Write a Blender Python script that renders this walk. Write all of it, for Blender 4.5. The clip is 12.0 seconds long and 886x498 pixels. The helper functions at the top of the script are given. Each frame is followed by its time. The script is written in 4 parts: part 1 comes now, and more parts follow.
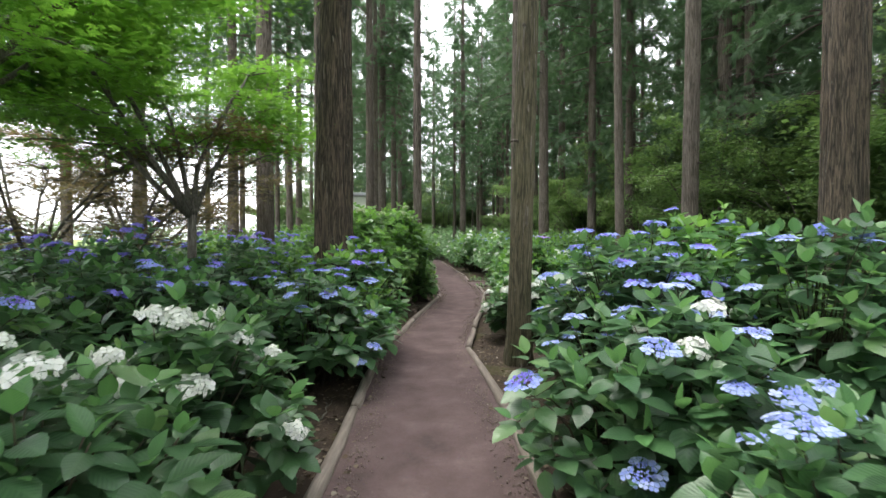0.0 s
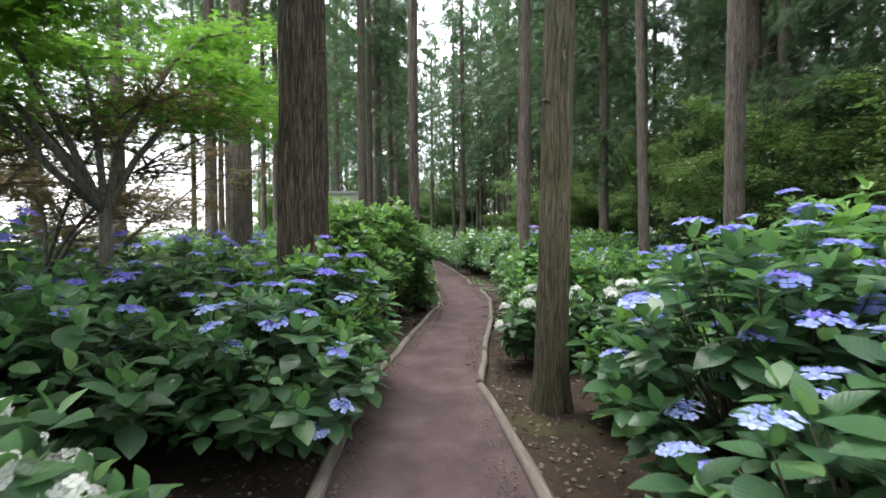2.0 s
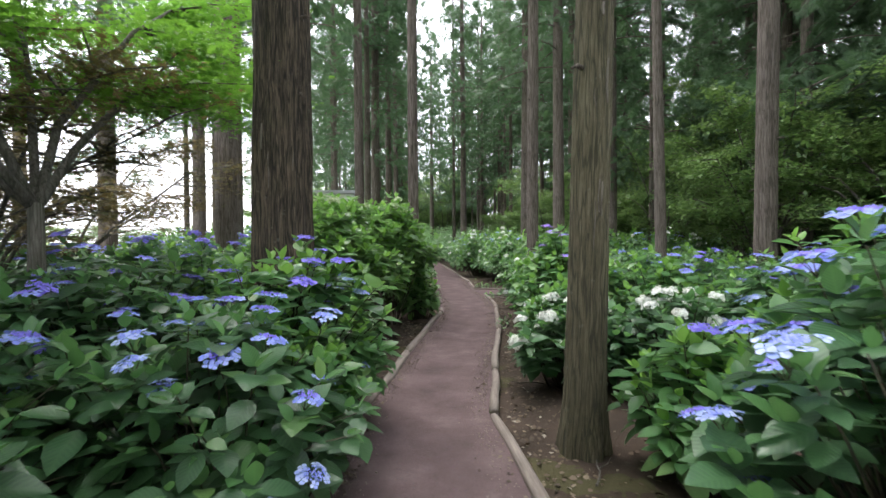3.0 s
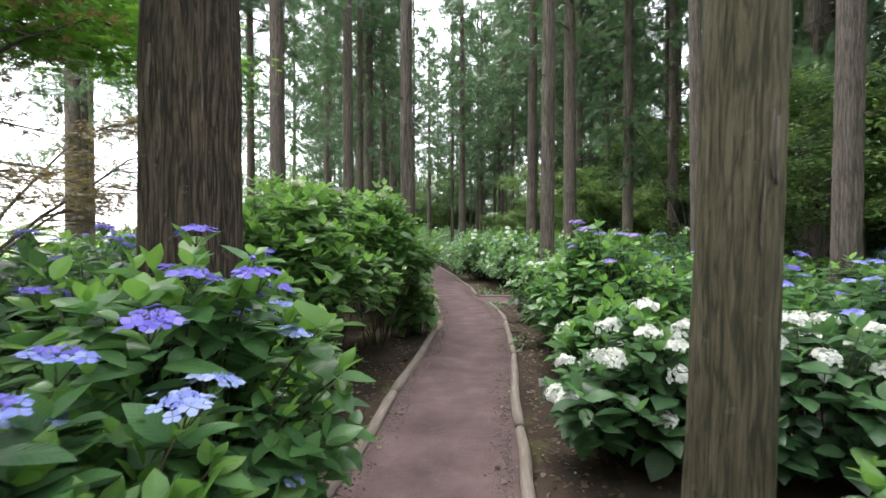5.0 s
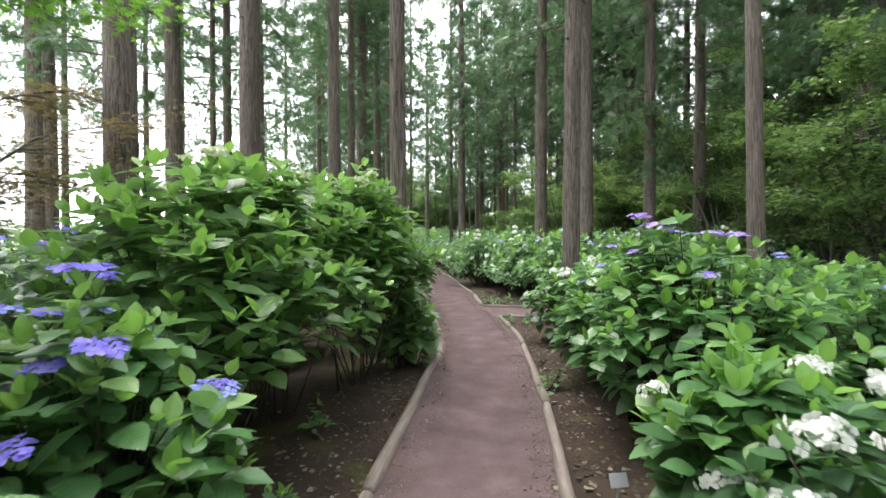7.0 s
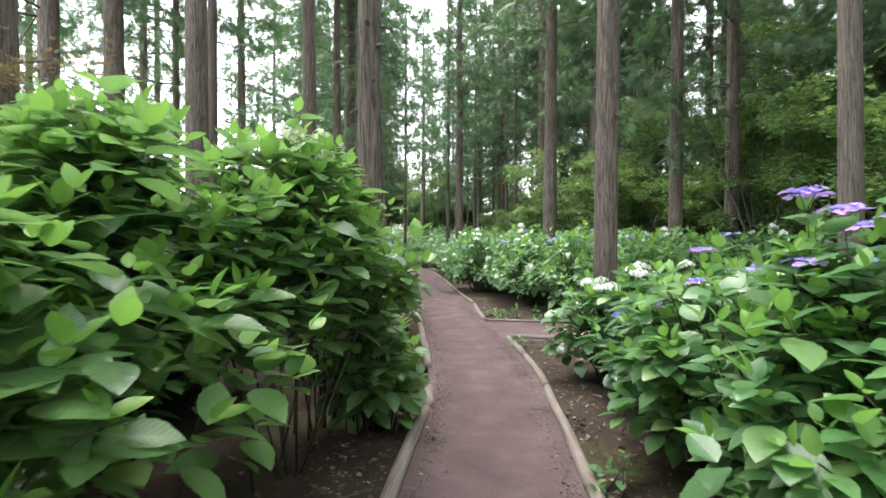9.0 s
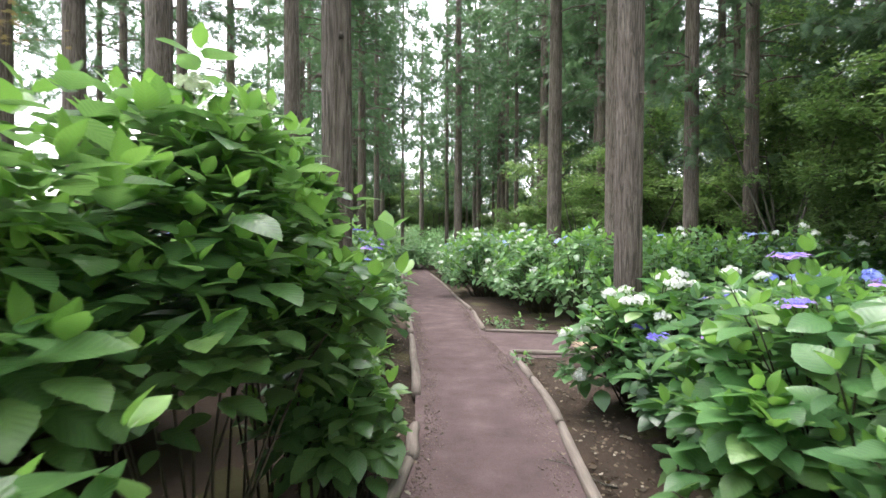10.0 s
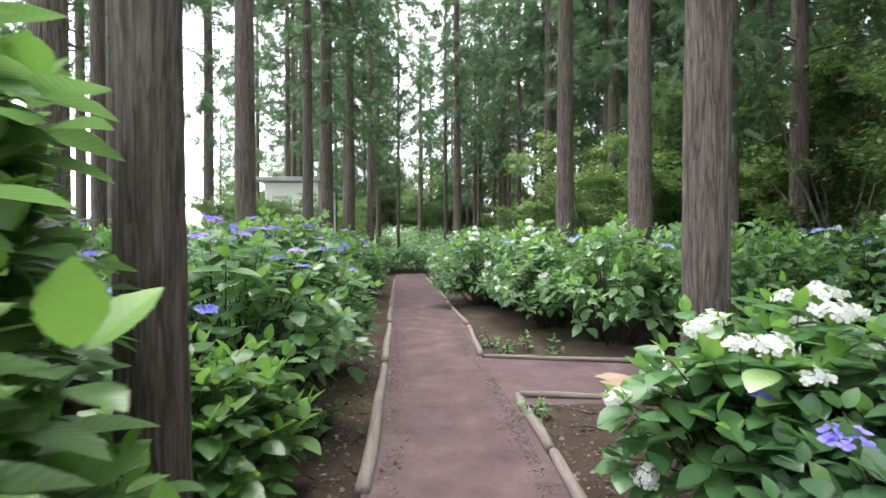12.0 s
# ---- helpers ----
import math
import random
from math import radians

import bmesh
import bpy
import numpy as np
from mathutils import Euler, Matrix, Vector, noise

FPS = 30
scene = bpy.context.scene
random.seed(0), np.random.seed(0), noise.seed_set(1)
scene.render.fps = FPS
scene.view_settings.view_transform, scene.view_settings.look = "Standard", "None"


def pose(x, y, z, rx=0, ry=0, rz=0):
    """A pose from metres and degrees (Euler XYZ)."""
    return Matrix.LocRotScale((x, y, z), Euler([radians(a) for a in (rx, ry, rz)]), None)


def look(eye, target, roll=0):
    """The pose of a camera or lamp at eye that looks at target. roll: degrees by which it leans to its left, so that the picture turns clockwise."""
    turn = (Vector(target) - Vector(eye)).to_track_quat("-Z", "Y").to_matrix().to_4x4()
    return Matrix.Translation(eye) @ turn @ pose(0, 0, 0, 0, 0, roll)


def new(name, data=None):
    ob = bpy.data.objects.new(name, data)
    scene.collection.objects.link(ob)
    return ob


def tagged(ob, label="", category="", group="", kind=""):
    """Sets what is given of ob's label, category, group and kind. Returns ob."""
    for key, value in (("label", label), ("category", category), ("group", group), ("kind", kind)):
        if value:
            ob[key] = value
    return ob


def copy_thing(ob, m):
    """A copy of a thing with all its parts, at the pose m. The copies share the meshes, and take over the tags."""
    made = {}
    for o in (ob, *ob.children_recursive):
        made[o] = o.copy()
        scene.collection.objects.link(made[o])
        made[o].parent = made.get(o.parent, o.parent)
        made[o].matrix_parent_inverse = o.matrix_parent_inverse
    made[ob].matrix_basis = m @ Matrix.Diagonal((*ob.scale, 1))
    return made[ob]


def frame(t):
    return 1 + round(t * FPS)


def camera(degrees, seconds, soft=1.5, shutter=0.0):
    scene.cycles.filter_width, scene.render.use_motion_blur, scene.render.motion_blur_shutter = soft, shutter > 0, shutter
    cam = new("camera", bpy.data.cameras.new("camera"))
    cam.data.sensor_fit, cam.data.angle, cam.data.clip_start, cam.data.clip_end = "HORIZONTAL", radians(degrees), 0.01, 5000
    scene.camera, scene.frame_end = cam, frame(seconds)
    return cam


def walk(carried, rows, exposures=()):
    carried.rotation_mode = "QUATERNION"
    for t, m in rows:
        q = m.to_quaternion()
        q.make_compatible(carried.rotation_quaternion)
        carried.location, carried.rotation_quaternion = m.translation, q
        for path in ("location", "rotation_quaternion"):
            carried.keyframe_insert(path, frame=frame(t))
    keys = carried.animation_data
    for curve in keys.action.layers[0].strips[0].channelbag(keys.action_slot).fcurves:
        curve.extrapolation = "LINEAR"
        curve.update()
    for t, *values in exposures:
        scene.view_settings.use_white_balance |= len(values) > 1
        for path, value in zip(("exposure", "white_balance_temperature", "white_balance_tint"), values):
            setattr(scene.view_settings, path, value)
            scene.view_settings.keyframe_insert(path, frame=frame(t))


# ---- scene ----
cam = camera(85.8, 12.0, soft=1.5, shutter=0.35)

PATH = [
    (0, pose(-0.000, -0.001, 1.405, 88.90, -0.12, 0.41)),
    (0.5, pose(-0.013, 0.377, 1.402, 88.87, -0.01, 0.39)),
    (1, pose(-0.025, 0.757, 1.399, 88.88, 0.10, 0.37)),
    (1.5, pose(-0.033, 1.141, 1.399, 88.88, 0.21, 0.32)),
    (2, pose(-0.046, 1.530, 1.399, 88.92, 0.29, 0.28)),
    (2.5, pose(-0.075, 1.925, 1.403, 88.94, 0.32, 0.24)),
    (3, pose(-0.103, 2.323, 1.405, 88.97, 0.29, 0.19)),
    (5, pose(-0.141, 3.918, 1.382, 89.12, -0.05, -0.13)),
    (5.5, pose(-0.152, 4.327, 1.390, 89.12, -0.04, -0.20)),
    (6, pose(-0.164, 4.744, 1.398, 89.12, -0.01, -0.26)),
    (6.5, pose(-0.176, 5.163, 1.401, 89.13, 0.01, -0.31)),
    (7, pose(-0.180, 5.596, 1.400, 89.16, -0.01, -0.38)),
    (9, pose(-0.113, 7.440, 1.396, 89.22, -0.25, -0.74)),
    (9.5, pose(-0.075, 7.894, 1.401, 89.25, -0.29, -0.78)),
    (10, pose(-0.021, 8.342, 1.408, 89.28, -0.26, -0.79)),
    (10.5, pose(0.044, 8.784, 1.411, 89.31, -0.18, -0.76)),
    (11, pose(0.113, 9.221, 1.405, 89.37, -0.14, -0.68)),
    (11.5, pose(0.167, 9.657, 1.397, 89.46, -0.04, -0.59)),
    (12, pose(0.220, 10.090, 1.381, 89.50, 0.06, -0.54)),
]
walk(cam, PATH, exposures=[(0.0, 1.86, 6500, 10), (3.0, 1.92, 6300, 13), (6.0, 2.16, 6450, 13), (9.0, 2.5, 6400, 13), (12.0, 2.4, 6300, 16)])

# ---- light: a bright overcast sky ----
world = bpy.data.worlds.new("overcast_sky")
scene.world = world
world.use_nodes = True
wn, wl = world.node_tree.nodes, world.node_tree.links
wn.clear()
sky = wn.new("ShaderNodeTexSky")
sky.sky_type, sky.sun_disc = "NISHITA", False
sky.sun_elevation, sky.sun_rotation, sky.dust_density = radians(66), radians(330), 4.0
bg_sky, bg_cloud = wn.new("ShaderNodeBackground"), wn.new("ShaderNodeBackground")
bg_sky.inputs[1].default_value = 0.04
bg_cloud.inputs[0].default_value = (0.97, 0.985, 1.0, 1)
bg_cloud.inputs[1].default_value = 1.0
add_sky, world_out = wn.new("ShaderNodeAddShader"), wn.new("ShaderNodeOutputWorld")
wl.new(sky.outputs[0], bg_sky.inputs[0])
wl.new(bg_sky.outputs[0], add_sky.inputs[0])
wl.new(bg_cloud.outputs[0], add_sky.inputs[1])
wl.new(add_sky.outputs[0], world_out.inputs[0])
sun_data = bpy.data.lights.new("sun", "SUN")
sun_data.energy, sun_data.angle, sun_data.color = 1.5, radians(30), (1.0, 0.96, 0.9)
sun = new("sun", sun_data)
sun.matrix_world = look((-8, 20, 36), (0, 6, 0))


# ---- materials ----
def mat_base(name):
    m = bpy.data.materials.new(name)
    m.use_nodes = True
    n, l = m.node_tree.nodes, m.node_tree.links
    return m, n, l, n["Principled BSDF"], n["Material Output"]


def ramp_node(n, stops):
    r = n.new("ShaderNodeValToRGB")
    e = r.color_ramp.elements
    while len(e) < len(stops):
        e.new(0.5)
    for k, (pos, col) in zip(e, stops):
        k.position, k.color = pos, (*col, 1)
    return r


def math_node(n, l, op, a, b=None, c=None):
    k = n.new("ShaderNodeMath")
    k.operation = op
    for i, v in enumerate((a, b, c)):
        if v is None:
            continue
        if isinstance(v, (int, float)):
            k.inputs[i].default_value = v
        else:
            l.new(v, k.inputs[i])
    return k.outputs[0]


def noise_node(n, l, scale, detail=4, vec=None, rough=0.6):
    k = n.new("ShaderNodeTexNoise")
    k.inputs["Scale"].default_value, k.inputs["Detail"].default_value = scale, detail
    k.inputs["Roughness"].default_value = rough
    if vec is not None:
        l.new(vec, k.inputs["Vector"])
    return k.outputs[0]


def mix_col(n, l, fac, a, b, mode="MIX"):
    k = n.new("ShaderNodeMixRGB")
    k.blend_type = mode
    for i, v in enumerate((fac, a, b)):
        if isinstance(v, (int, float)):
            k.inputs[i].default_value = v
        elif isinstance(v, tuple):
            k.inputs[i].default_value = (*v, 1)
        else:
            l.new(v, k.inputs[i])
    return k.outputs[0]


def bump_node(n, l, height, strength, dist, bsdf):
    k = n.new("ShaderNodeBump")
    k.inputs["Strength"].default_value, k.inputs["Distance"].default_value = strength, dist
    l.new(height, k.inputs["Height"])
    l.new(k.outputs[0], bsdf.inputs["Normal"])


def random_value(n, l):
    """One value a leaf: its island in a joined mesh, plus its object."""
    g, o = n.new("ShaderNodeNewGeometry"), n.new("ShaderNodeObjectInfo")
    return math_node(n, l, "FRACT", math_node(n, l, "ADD", g.outputs["Random Per Island"], o.outputs["Random"]))


def leaf_material(name, stops, glow, rough=0.33, veins=True, thin=0.3):
    m, n, l, b, out = mat_base(name)
    rnd = random_value(n, l)
    col = ramp_node(n, stops)
    l.new(rnd, col.inputs[0])
    base = col.outputs[0]
    tc = n.new("ShaderNodeTexCoord")
    blotch = noise_node(n, l, 9.0, 3, tc.outputs["Object"])
    base = mix_col(n, l, 0.35, base, mix_col(n, l, blotch, (0.35, 0.4, 0.35), (1.5, 1.45, 1.3)), "MULTIPLY")
    if veins:
        sep = n.new("ShaderNodeSeparateXYZ")
        l.new(tc.outputs["UV"], sep.inputs[0])
        side = math_node(n, l, "ABSOLUTE", math_node(n, l, "SUBTRACT", sep.outputs[0], 0.5))
        s = math_node(n, l, "SUBTRACT", math_node(n, l, "MULTIPLY", sep.outputs[1], 9.0), math_node(n, l, "MULTIPLY", side, 5.0))
        rib = math_node(n, l, "ABSOLUTE", math_node(n, l, "SUBTRACT", math_node(n, l, "FRACT", s), 0.5))
        vein = math_node(n, l, "SMOOTH_MIN", math_node(n, l, "MULTIPLY", rib, 2.2), math_node(n, l, "MULTIPLY", side, 9.0), 0.2)
        vein = math_node(n, l, "MINIMUM", vein, 1.0)
        base = mix_col(n, l, math_node(n, l, "MULTIPLY", math_node(n, l, "SUBTRACT", 1.0, vein), 0.2), base, glow)
        bump_node(n, l, vein, 0.25, 0.003, b)
    l.new(base, b.inputs["Base Color"])
    b.inputs["Roughness"].default_value = rough
    b.inputs["Specular IOR Level"].default_value = 0.6
    tr = n.new("ShaderNodeBsdfTranslucent")
    l.new(mix_col(n, l, 0.5, base, glow), tr.inputs[0])
    mx = n.new("ShaderNodeMixShader")
    mx.inputs[0].default_value = thin
    l.new(b.outputs[0], mx.inputs[1])
    l.new(tr.outputs[0], mx.inputs[2])
    l.new(mx.outputs[0], out.inputs[0])
    return m


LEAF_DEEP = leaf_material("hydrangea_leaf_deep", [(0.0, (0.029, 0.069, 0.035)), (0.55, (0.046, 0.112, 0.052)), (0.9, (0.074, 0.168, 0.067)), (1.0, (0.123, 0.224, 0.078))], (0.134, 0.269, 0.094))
LEAF_FRESH = leaf_material("hydrangea_leaf_fresh", [(0.0, (0.049, 0.124, 0.053)), (0.5, (0.080, 0.195, 0.071)), (0.9, (0.132, 0.272, 0.1)), (1.0, (0.225, 0.36, 0.125))], (0.208, 0.435, 0.113), thin=0.36)
# light green leaf, with the skylight on the far hedges put into its colour
LEAF_PALE_LIT = leaf_material("hydrangea_leaf_pale_lit", [(0.0, (0.066, 0.156, 0.070)), (0.5, (0.122, 0.232, 0.106)), (1.0, (0.205, 0.338, 0.15))], (0.241, 0.475, 0.151), thin=0.36)
LEAF_TALL = leaf_material("hydrangea_leaf_bright", [(0.0, (0.048, 0.112, 0.048)), (0.5, (0.082, 0.175, 0.066)), (0.9, (0.13, 0.25, 0.092)), (1.0, (0.21, 0.34, 0.12))], (0.27, 0.5, 0.12), 0.3, thin=0.44)
LEAF_YOUNG = leaf_material("hydrangea_leaf_young", [(0.0, (0.101, 0.233, 0.049)), (1.0, (0.223, 0.419, 0.087))], (0.290, 0.559, 0.098), thin=0.4)
LEAF_MAPLE = leaf_material("maple_leaf", [(0.0, (0.06, 0.16, 0.022)), (1.0, (0.14, 0.29, 0.04))], (0.24, 0.5, 0.05), 0.5, False, 0.55)
LEAF_BRONZE = leaf_material("bronze_maple_leaf", [(0.0, (0.05, 0.075, 0.025)), (1.0, (0.13, 0.09, 0.045))], (0.28, 0.2, 0.07), 0.5, False, 0.45)
LEAF_WOOD = leaf_material("understory_leaf", [(0.0, (0.064, 0.132, 0.048)), (1.0, (0.16, 0.26, 0.078))], (0.25, 0.41, 0.095), 0.5, False, 0.45)
NEEDLE = leaf_material("cedar_needles", [(0.0, (0.042, 0.092, 0.046)), (1.0, (0.1, 0.175, 0.085))], (0.140, 0.264, 0.100), 0.6, False, 0.35)


def petal_material(name, stops):
    m, n, l, b, out = mat_base(name)
    col = ramp_node(n, stops)
    l.new(random_value(n, l), col.inputs[0])
    tc = n.new("ShaderNodeTexCoord")
    base = mix_col(n, l, 0.3, col.outputs[0], mix_col(n, l, noise_node(n, l, 60, 2, tc.outputs["Object"]), (0.6, 0.6, 0.7), (1.25, 1.25, 1.2)), "MULTIPLY")
    l.new(base, b.inputs["Base Color"])
    b.inputs["Roughness"].default_value = 0.7
    tr = n.new("ShaderNodeBsdfTranslucent")
    l.new(base, tr.inputs[0])
    mx = n.new("ShaderNodeMixShader")
    mx.inputs[0].default_value = 0.3
    l.new(b.outputs[0], mx.inputs[1])
    l.new(tr.outputs[0], mx.inputs[2])
    l.new(mx.outputs[0], out.inputs[0])
    return m


PETALS = {
    "blue": petal_material("petal_blue", [(0, (0.2, 0.26, 0.74)), (1, (0.37, 0.44, 0.86))]),
    "pale": petal_material("petal_pale_blue", [(0, (0.3, 0.39, 0.78)), (1, (0.5, 0.58, 0.86))]),
    "violet": petal_material("petal_violet", [(0, (0.17, 0.14, 0.68)), (1, (0.3, 0.26, 0.8))]),
    "purple": petal_material("petal_purple", [(0, (0.4, 0.24, 0.72)), (1, (0.55, 0.38, 0.82))]),
    "white": petal_material("petal_white", [(0, (0.74, 0.76, 0.68)), (1, (0.86, 0.86, 0.83))]),
    "green": petal_material("petal_green_white", [(0, (0.45, 0.55, 0.3)), (1, (0.7, 0.75, 0.52))]),
}


def stem_material():
    m, n, l, b, out = mat_base("hydrangea_stem")
    tc = n.new("ShaderNodeTexCoord")
    r = ramp_node(n, [(0.3, (0.026, 0.02, 0.012)), (0.75, (0.06, 0.058, 0.024))])
    l.new(noise_node(n, l, 14, 4, tc.outputs["Object"]), r.inputs[0])
    l.new(r.outputs[0], b.inputs["Base Color"])
    b.inputs["Roughness"].default_value = 0.75
    return m


STEM = stem_material()


def bark_material(name, dark, mid, light, moss):
    m, n, l, b, out = mat_base(name)
    tc, mp = n.new("ShaderNodeTexCoord"), n.new("ShaderNodeMapping")
    mp.inputs["Scale"].default_value = (1, 1, 0.06)
    warp = n.new("ShaderNodeTexNoise")
    warp.inputs["Scale"].default_value = 3.0
    l.new(tc.outputs["Object"], warp.inputs["Vector"])
    l.new(mix_col(n, l, 0.015, tc.outputs["Object"], warp.outputs["Color"], "LINEAR_LIGHT"), mp.inputs[0])
    coarse, hair = noise_node(n, l, 34, 5, mp.outputs[0], 0.6), noise_node(n, l, 120, 5, mp.outputs[0], 0.7)
    fibre = math_node(n, l, "ADD", math_node(n, l, "MULTIPLY", coarse, 0.45), math_node(n, l, "MULTIPLY", hair, 0.55))
    # long dark cracks between the ridges
    line = math_node(n, l, "ABSOLUTE", math_node(n, l, "SUBTRACT", noise_node(n, l, 30, 2, mp.outputs[0], 0.45), 0.5))
    crack = math_node(n, l, "MINIMUM", math_node(n, l, "MULTIPLY", line, 16.0), 1.0)
    fibre = math_node(n, l, "MULTIPLY", fibre, math_node(n, l, "ADD", 0.72, math_node(n, l, "MULTIPLY", crack, 0.3)))
    r = ramp_node(n, [(0.37, dark), (0.48, mid), (0.63, light)])
    l.new(fibre, r.inputs[0])
    patch = noise_node(n, l, 1.7, 4, tc.outputs["Object"])
    base = mix_col(n, l, 0.5, r.outputs[0], mix_col(n, l, patch, (0.5, 0.48, 0.45), (1.5, 1.45, 1.4)), "MULTIPLY")
    # lichen flecks and a green film
    fleck = math_node(n, l, "GREATER_THAN", noise_node(n, l, 11, 3, tc.outputs["Object"]), 0.69)
    base = mix_col(n, l, math_node(n, l, "MULTIPLY", fleck, 0.16), base, (0.33, 0.33, 0.28))
    film = math_node(n, l, "MULTIPLY", math_node(n, l, "SMOOTH_MIN", noise_node(n, l, 0.9, 3, tc.outputs["Object"]), 0.6, 0.1), moss)
    base = mix_col(n, l, film, base, (0.06, 0.066, 0.03))
    l.new(base, b.inputs["Base Color"])
    b.inputs["Roughness"].default_value = 0.9
    bump_node(n, l, fibre, 0.9, 0.022, b)
    return m


BARK = bark_material("cedar_bark", (0.05, 0.039, 0.032), (0.11, 0.088, 0.075), (0.2, 0.17, 0.148), 0.15)
BARK_DARK = bark_material("old_cedar_bark", (0.01, 0.007, 0.005), (0.058, 0.042, 0.03), (0.16, 0.122, 0.09), 0.15)
BARK_PALE = bark_material("pale_peeling_bark", (0.08, 0.066, 0.052), (0.14, 0.12, 0.098), (0.24, 0.21, 0.18), 0.15)
BARK_MOSSY = bark_material("cedar_bark_mossy", (0.03, 0.024, 0.014), (0.092, 0.076, 0.045), (0.19, 0.163, 0.11), 0.45)
BARK_MAPLE = bark_material("maple_bark", (0.05, 0.045, 0.04), (0.1, 0.09, 0.08), (0.18, 0.17, 0.15), 0.4)


def soil_material(name, a, c, d, scale, litter, bump):
    m, n, l, b, out = mat_base(name)
    tc = n.new("ShaderNodeTexCoord")
    big = noise_node(n, l, scale, 5, tc.outputs["Object"])
    r = ramp_node(n, [(0.3, a), (0.55, c), (0.8, d)])
    l.new(big, r.inputs[0])
    fine = noise_node(n, l, 55, 6, tc.outputs["Object"], 0.75)
    base = mix_col(n, l, 0.6, r.outputs[0], mix_col(n, l, fine, (0.45, 0.45, 0.45), (1.55, 1.5, 1.5)), "MULTIPLY")
    if litter:
        v = n.new("ShaderNodeTexVoronoi")
        v.inputs["Scale"].default_value = 38
        l.new(tc.outputs["Object"], v.inputs["Vector"])
        pick = math_node(n, l, "MULTIPLY", math_node(n, l, "LESS_THAN", v.outputs["Distance"], 0.3), math_node(n, l, "GREATER_THAN", noise_node(n, l, 7, 3, tc.outputs["Object"]), 0.52))
        base = mix_col(n, l, math_node(n, l, "MULTIPLY", pick, litter), base, v.outputs["Color"], "OVERLAY")
    l.new(base, b.inputs["Base Color"])
    b.inputs["Roughness"].default_value = 0.95
    b.inputs["Specular IOR Level"].default_value = 0.2
    bump_node(n, l, math_node(n, l, "ADD", fine, math_node(n, l, "MULTIPLY", big, 1.5)), bump, 0.02, b)
    return m


PATH_SOIL = soil_material("trodden_red_soil", (0.078, 0.056, 0.056), (0.118, 0.084, 0.083), (0.175, 0.13, 0.125), 2.6, 0.1, 0.55)


def ground_material():
    """Dark woodland soil that turns to meadow past the trees to the west."""
    m, n, l, b, out = mat_base("woodland_ground")
    tc, sep = n.new("ShaderNodeTexCoord"), n.new("ShaderNodeSeparateXYZ")
    l.new(tc.outputs["Object"], sep.inputs[0])
    big = noise_node(n, l, 2.2, 5, tc.outputs["Object"])
    soil = ramp_node(n, [(0.3, (0.035, 0.027, 0.020)), (0.55, (0.058, 0.043, 0.033)), (0.8, (0.086, 0.062, 0.045))])
    l.new(big, soil.inputs[0])
    moss = math_node(n, l, "MULTIPLY", math_node(n, l, "GREATER_THAN", noise_node(n, l, 1.1, 5, tc.outputs["Object"]), 0.58), 0.45)
    base = mix_col(n, l, moss, soil.outputs[0], (0.066, 0.078, 0.023))
    fine = noise_node(n, l, 55, 6, tc.outputs["Object"], 0.75)
    base = mix_col(n, l, 0.7, base, mix_col(n, l, fine, (0.3, 0.3, 0.3), (1.8, 1.7, 1.6)), "MULTIPLY")
    grass = ramp_node(n, [(0.3, (0.094, 0.156, 0.039)), (0.7, (0.187, 0.250, 0.078))])
    l.new(noise_node(n, l, 0.35, 6, tc.outputs["Object"]), grass.inputs[0])
    west = n.new("ShaderNodeMapRange")
    west.inputs[1].default_value, west.inputs[2].default_value = -13.0, -20.0
    l.new(math_node(n, l, "ADD", sep.outputs[0], math_node(n, l, "MULTIPLY", big, 3.0)), west.inputs[0])
    base = mix_col(n, l, west.outputs[0], base, grass.outputs[0])
    l.new(base, b.inputs["Base Color"])
    b.inputs["Roughness"].default_value = 0.95
    b.inputs["Specular IOR Level"].default_value = 0.2
    bump_node(n, l, math_node(n, l, "ADD", fine, big), 0.8, 0.02, b)
    return m


GROUND = ground_material()


def log_material():
    m, n, l, b, out = mat_base("weathered_log")
    tc, mp = n.new("ShaderNodeTexCoord"), n.new("ShaderNodeMapping")
    mp.inputs["Scale"].default_value = (1, 0.06, 1)
    l.new(tc.outputs["Object"], mp.inputs[0])
    grain = noise_node(n, l, 45, 6, mp.outputs[0], 0.7)
    r = ramp_node(n, [(0.25, (0.12, 0.098, 0.085)), (0.5, (0.19, 0.16, 0.138)), (0.78, (0.29, 0.25, 0.218))])
    l.new(grain, r.inputs[0])
    base = mix_col(n, l, 0.55, r.outputs[0], mix_col(n, l, noise_node(n, l, 3, 4, tc.outputs["Object"]), (0.4, 0.36, 0.33), (1.5, 1.5, 1.45)), "MULTIPLY")
    l.new(base, b.inputs["Base Color"])
    b.inputs["Roughness"].default_value = 0.88
    bump_node(n, l, grain, 0.7, 0.01, b)
    return m


LOG = log_material()


def plain_material(name, colour, rough=0.6, vary=0.25, scale=8):
    m, n, l, b, out = mat_base(name)
    tc = n.new("ShaderNodeTexCoord")
    base = mix_col(n, l, vary, colour, mix_col(n, l, noise_node(n, l, scale, 5, tc.outputs["Object"]), (0.4, 0.4, 0.4), (1.5, 1.5, 1.5)), "MULTIPLY")
    l.new(base, b.inputs["Base Color"])
    b.inputs["Roughness"].default_value = rough
    return m


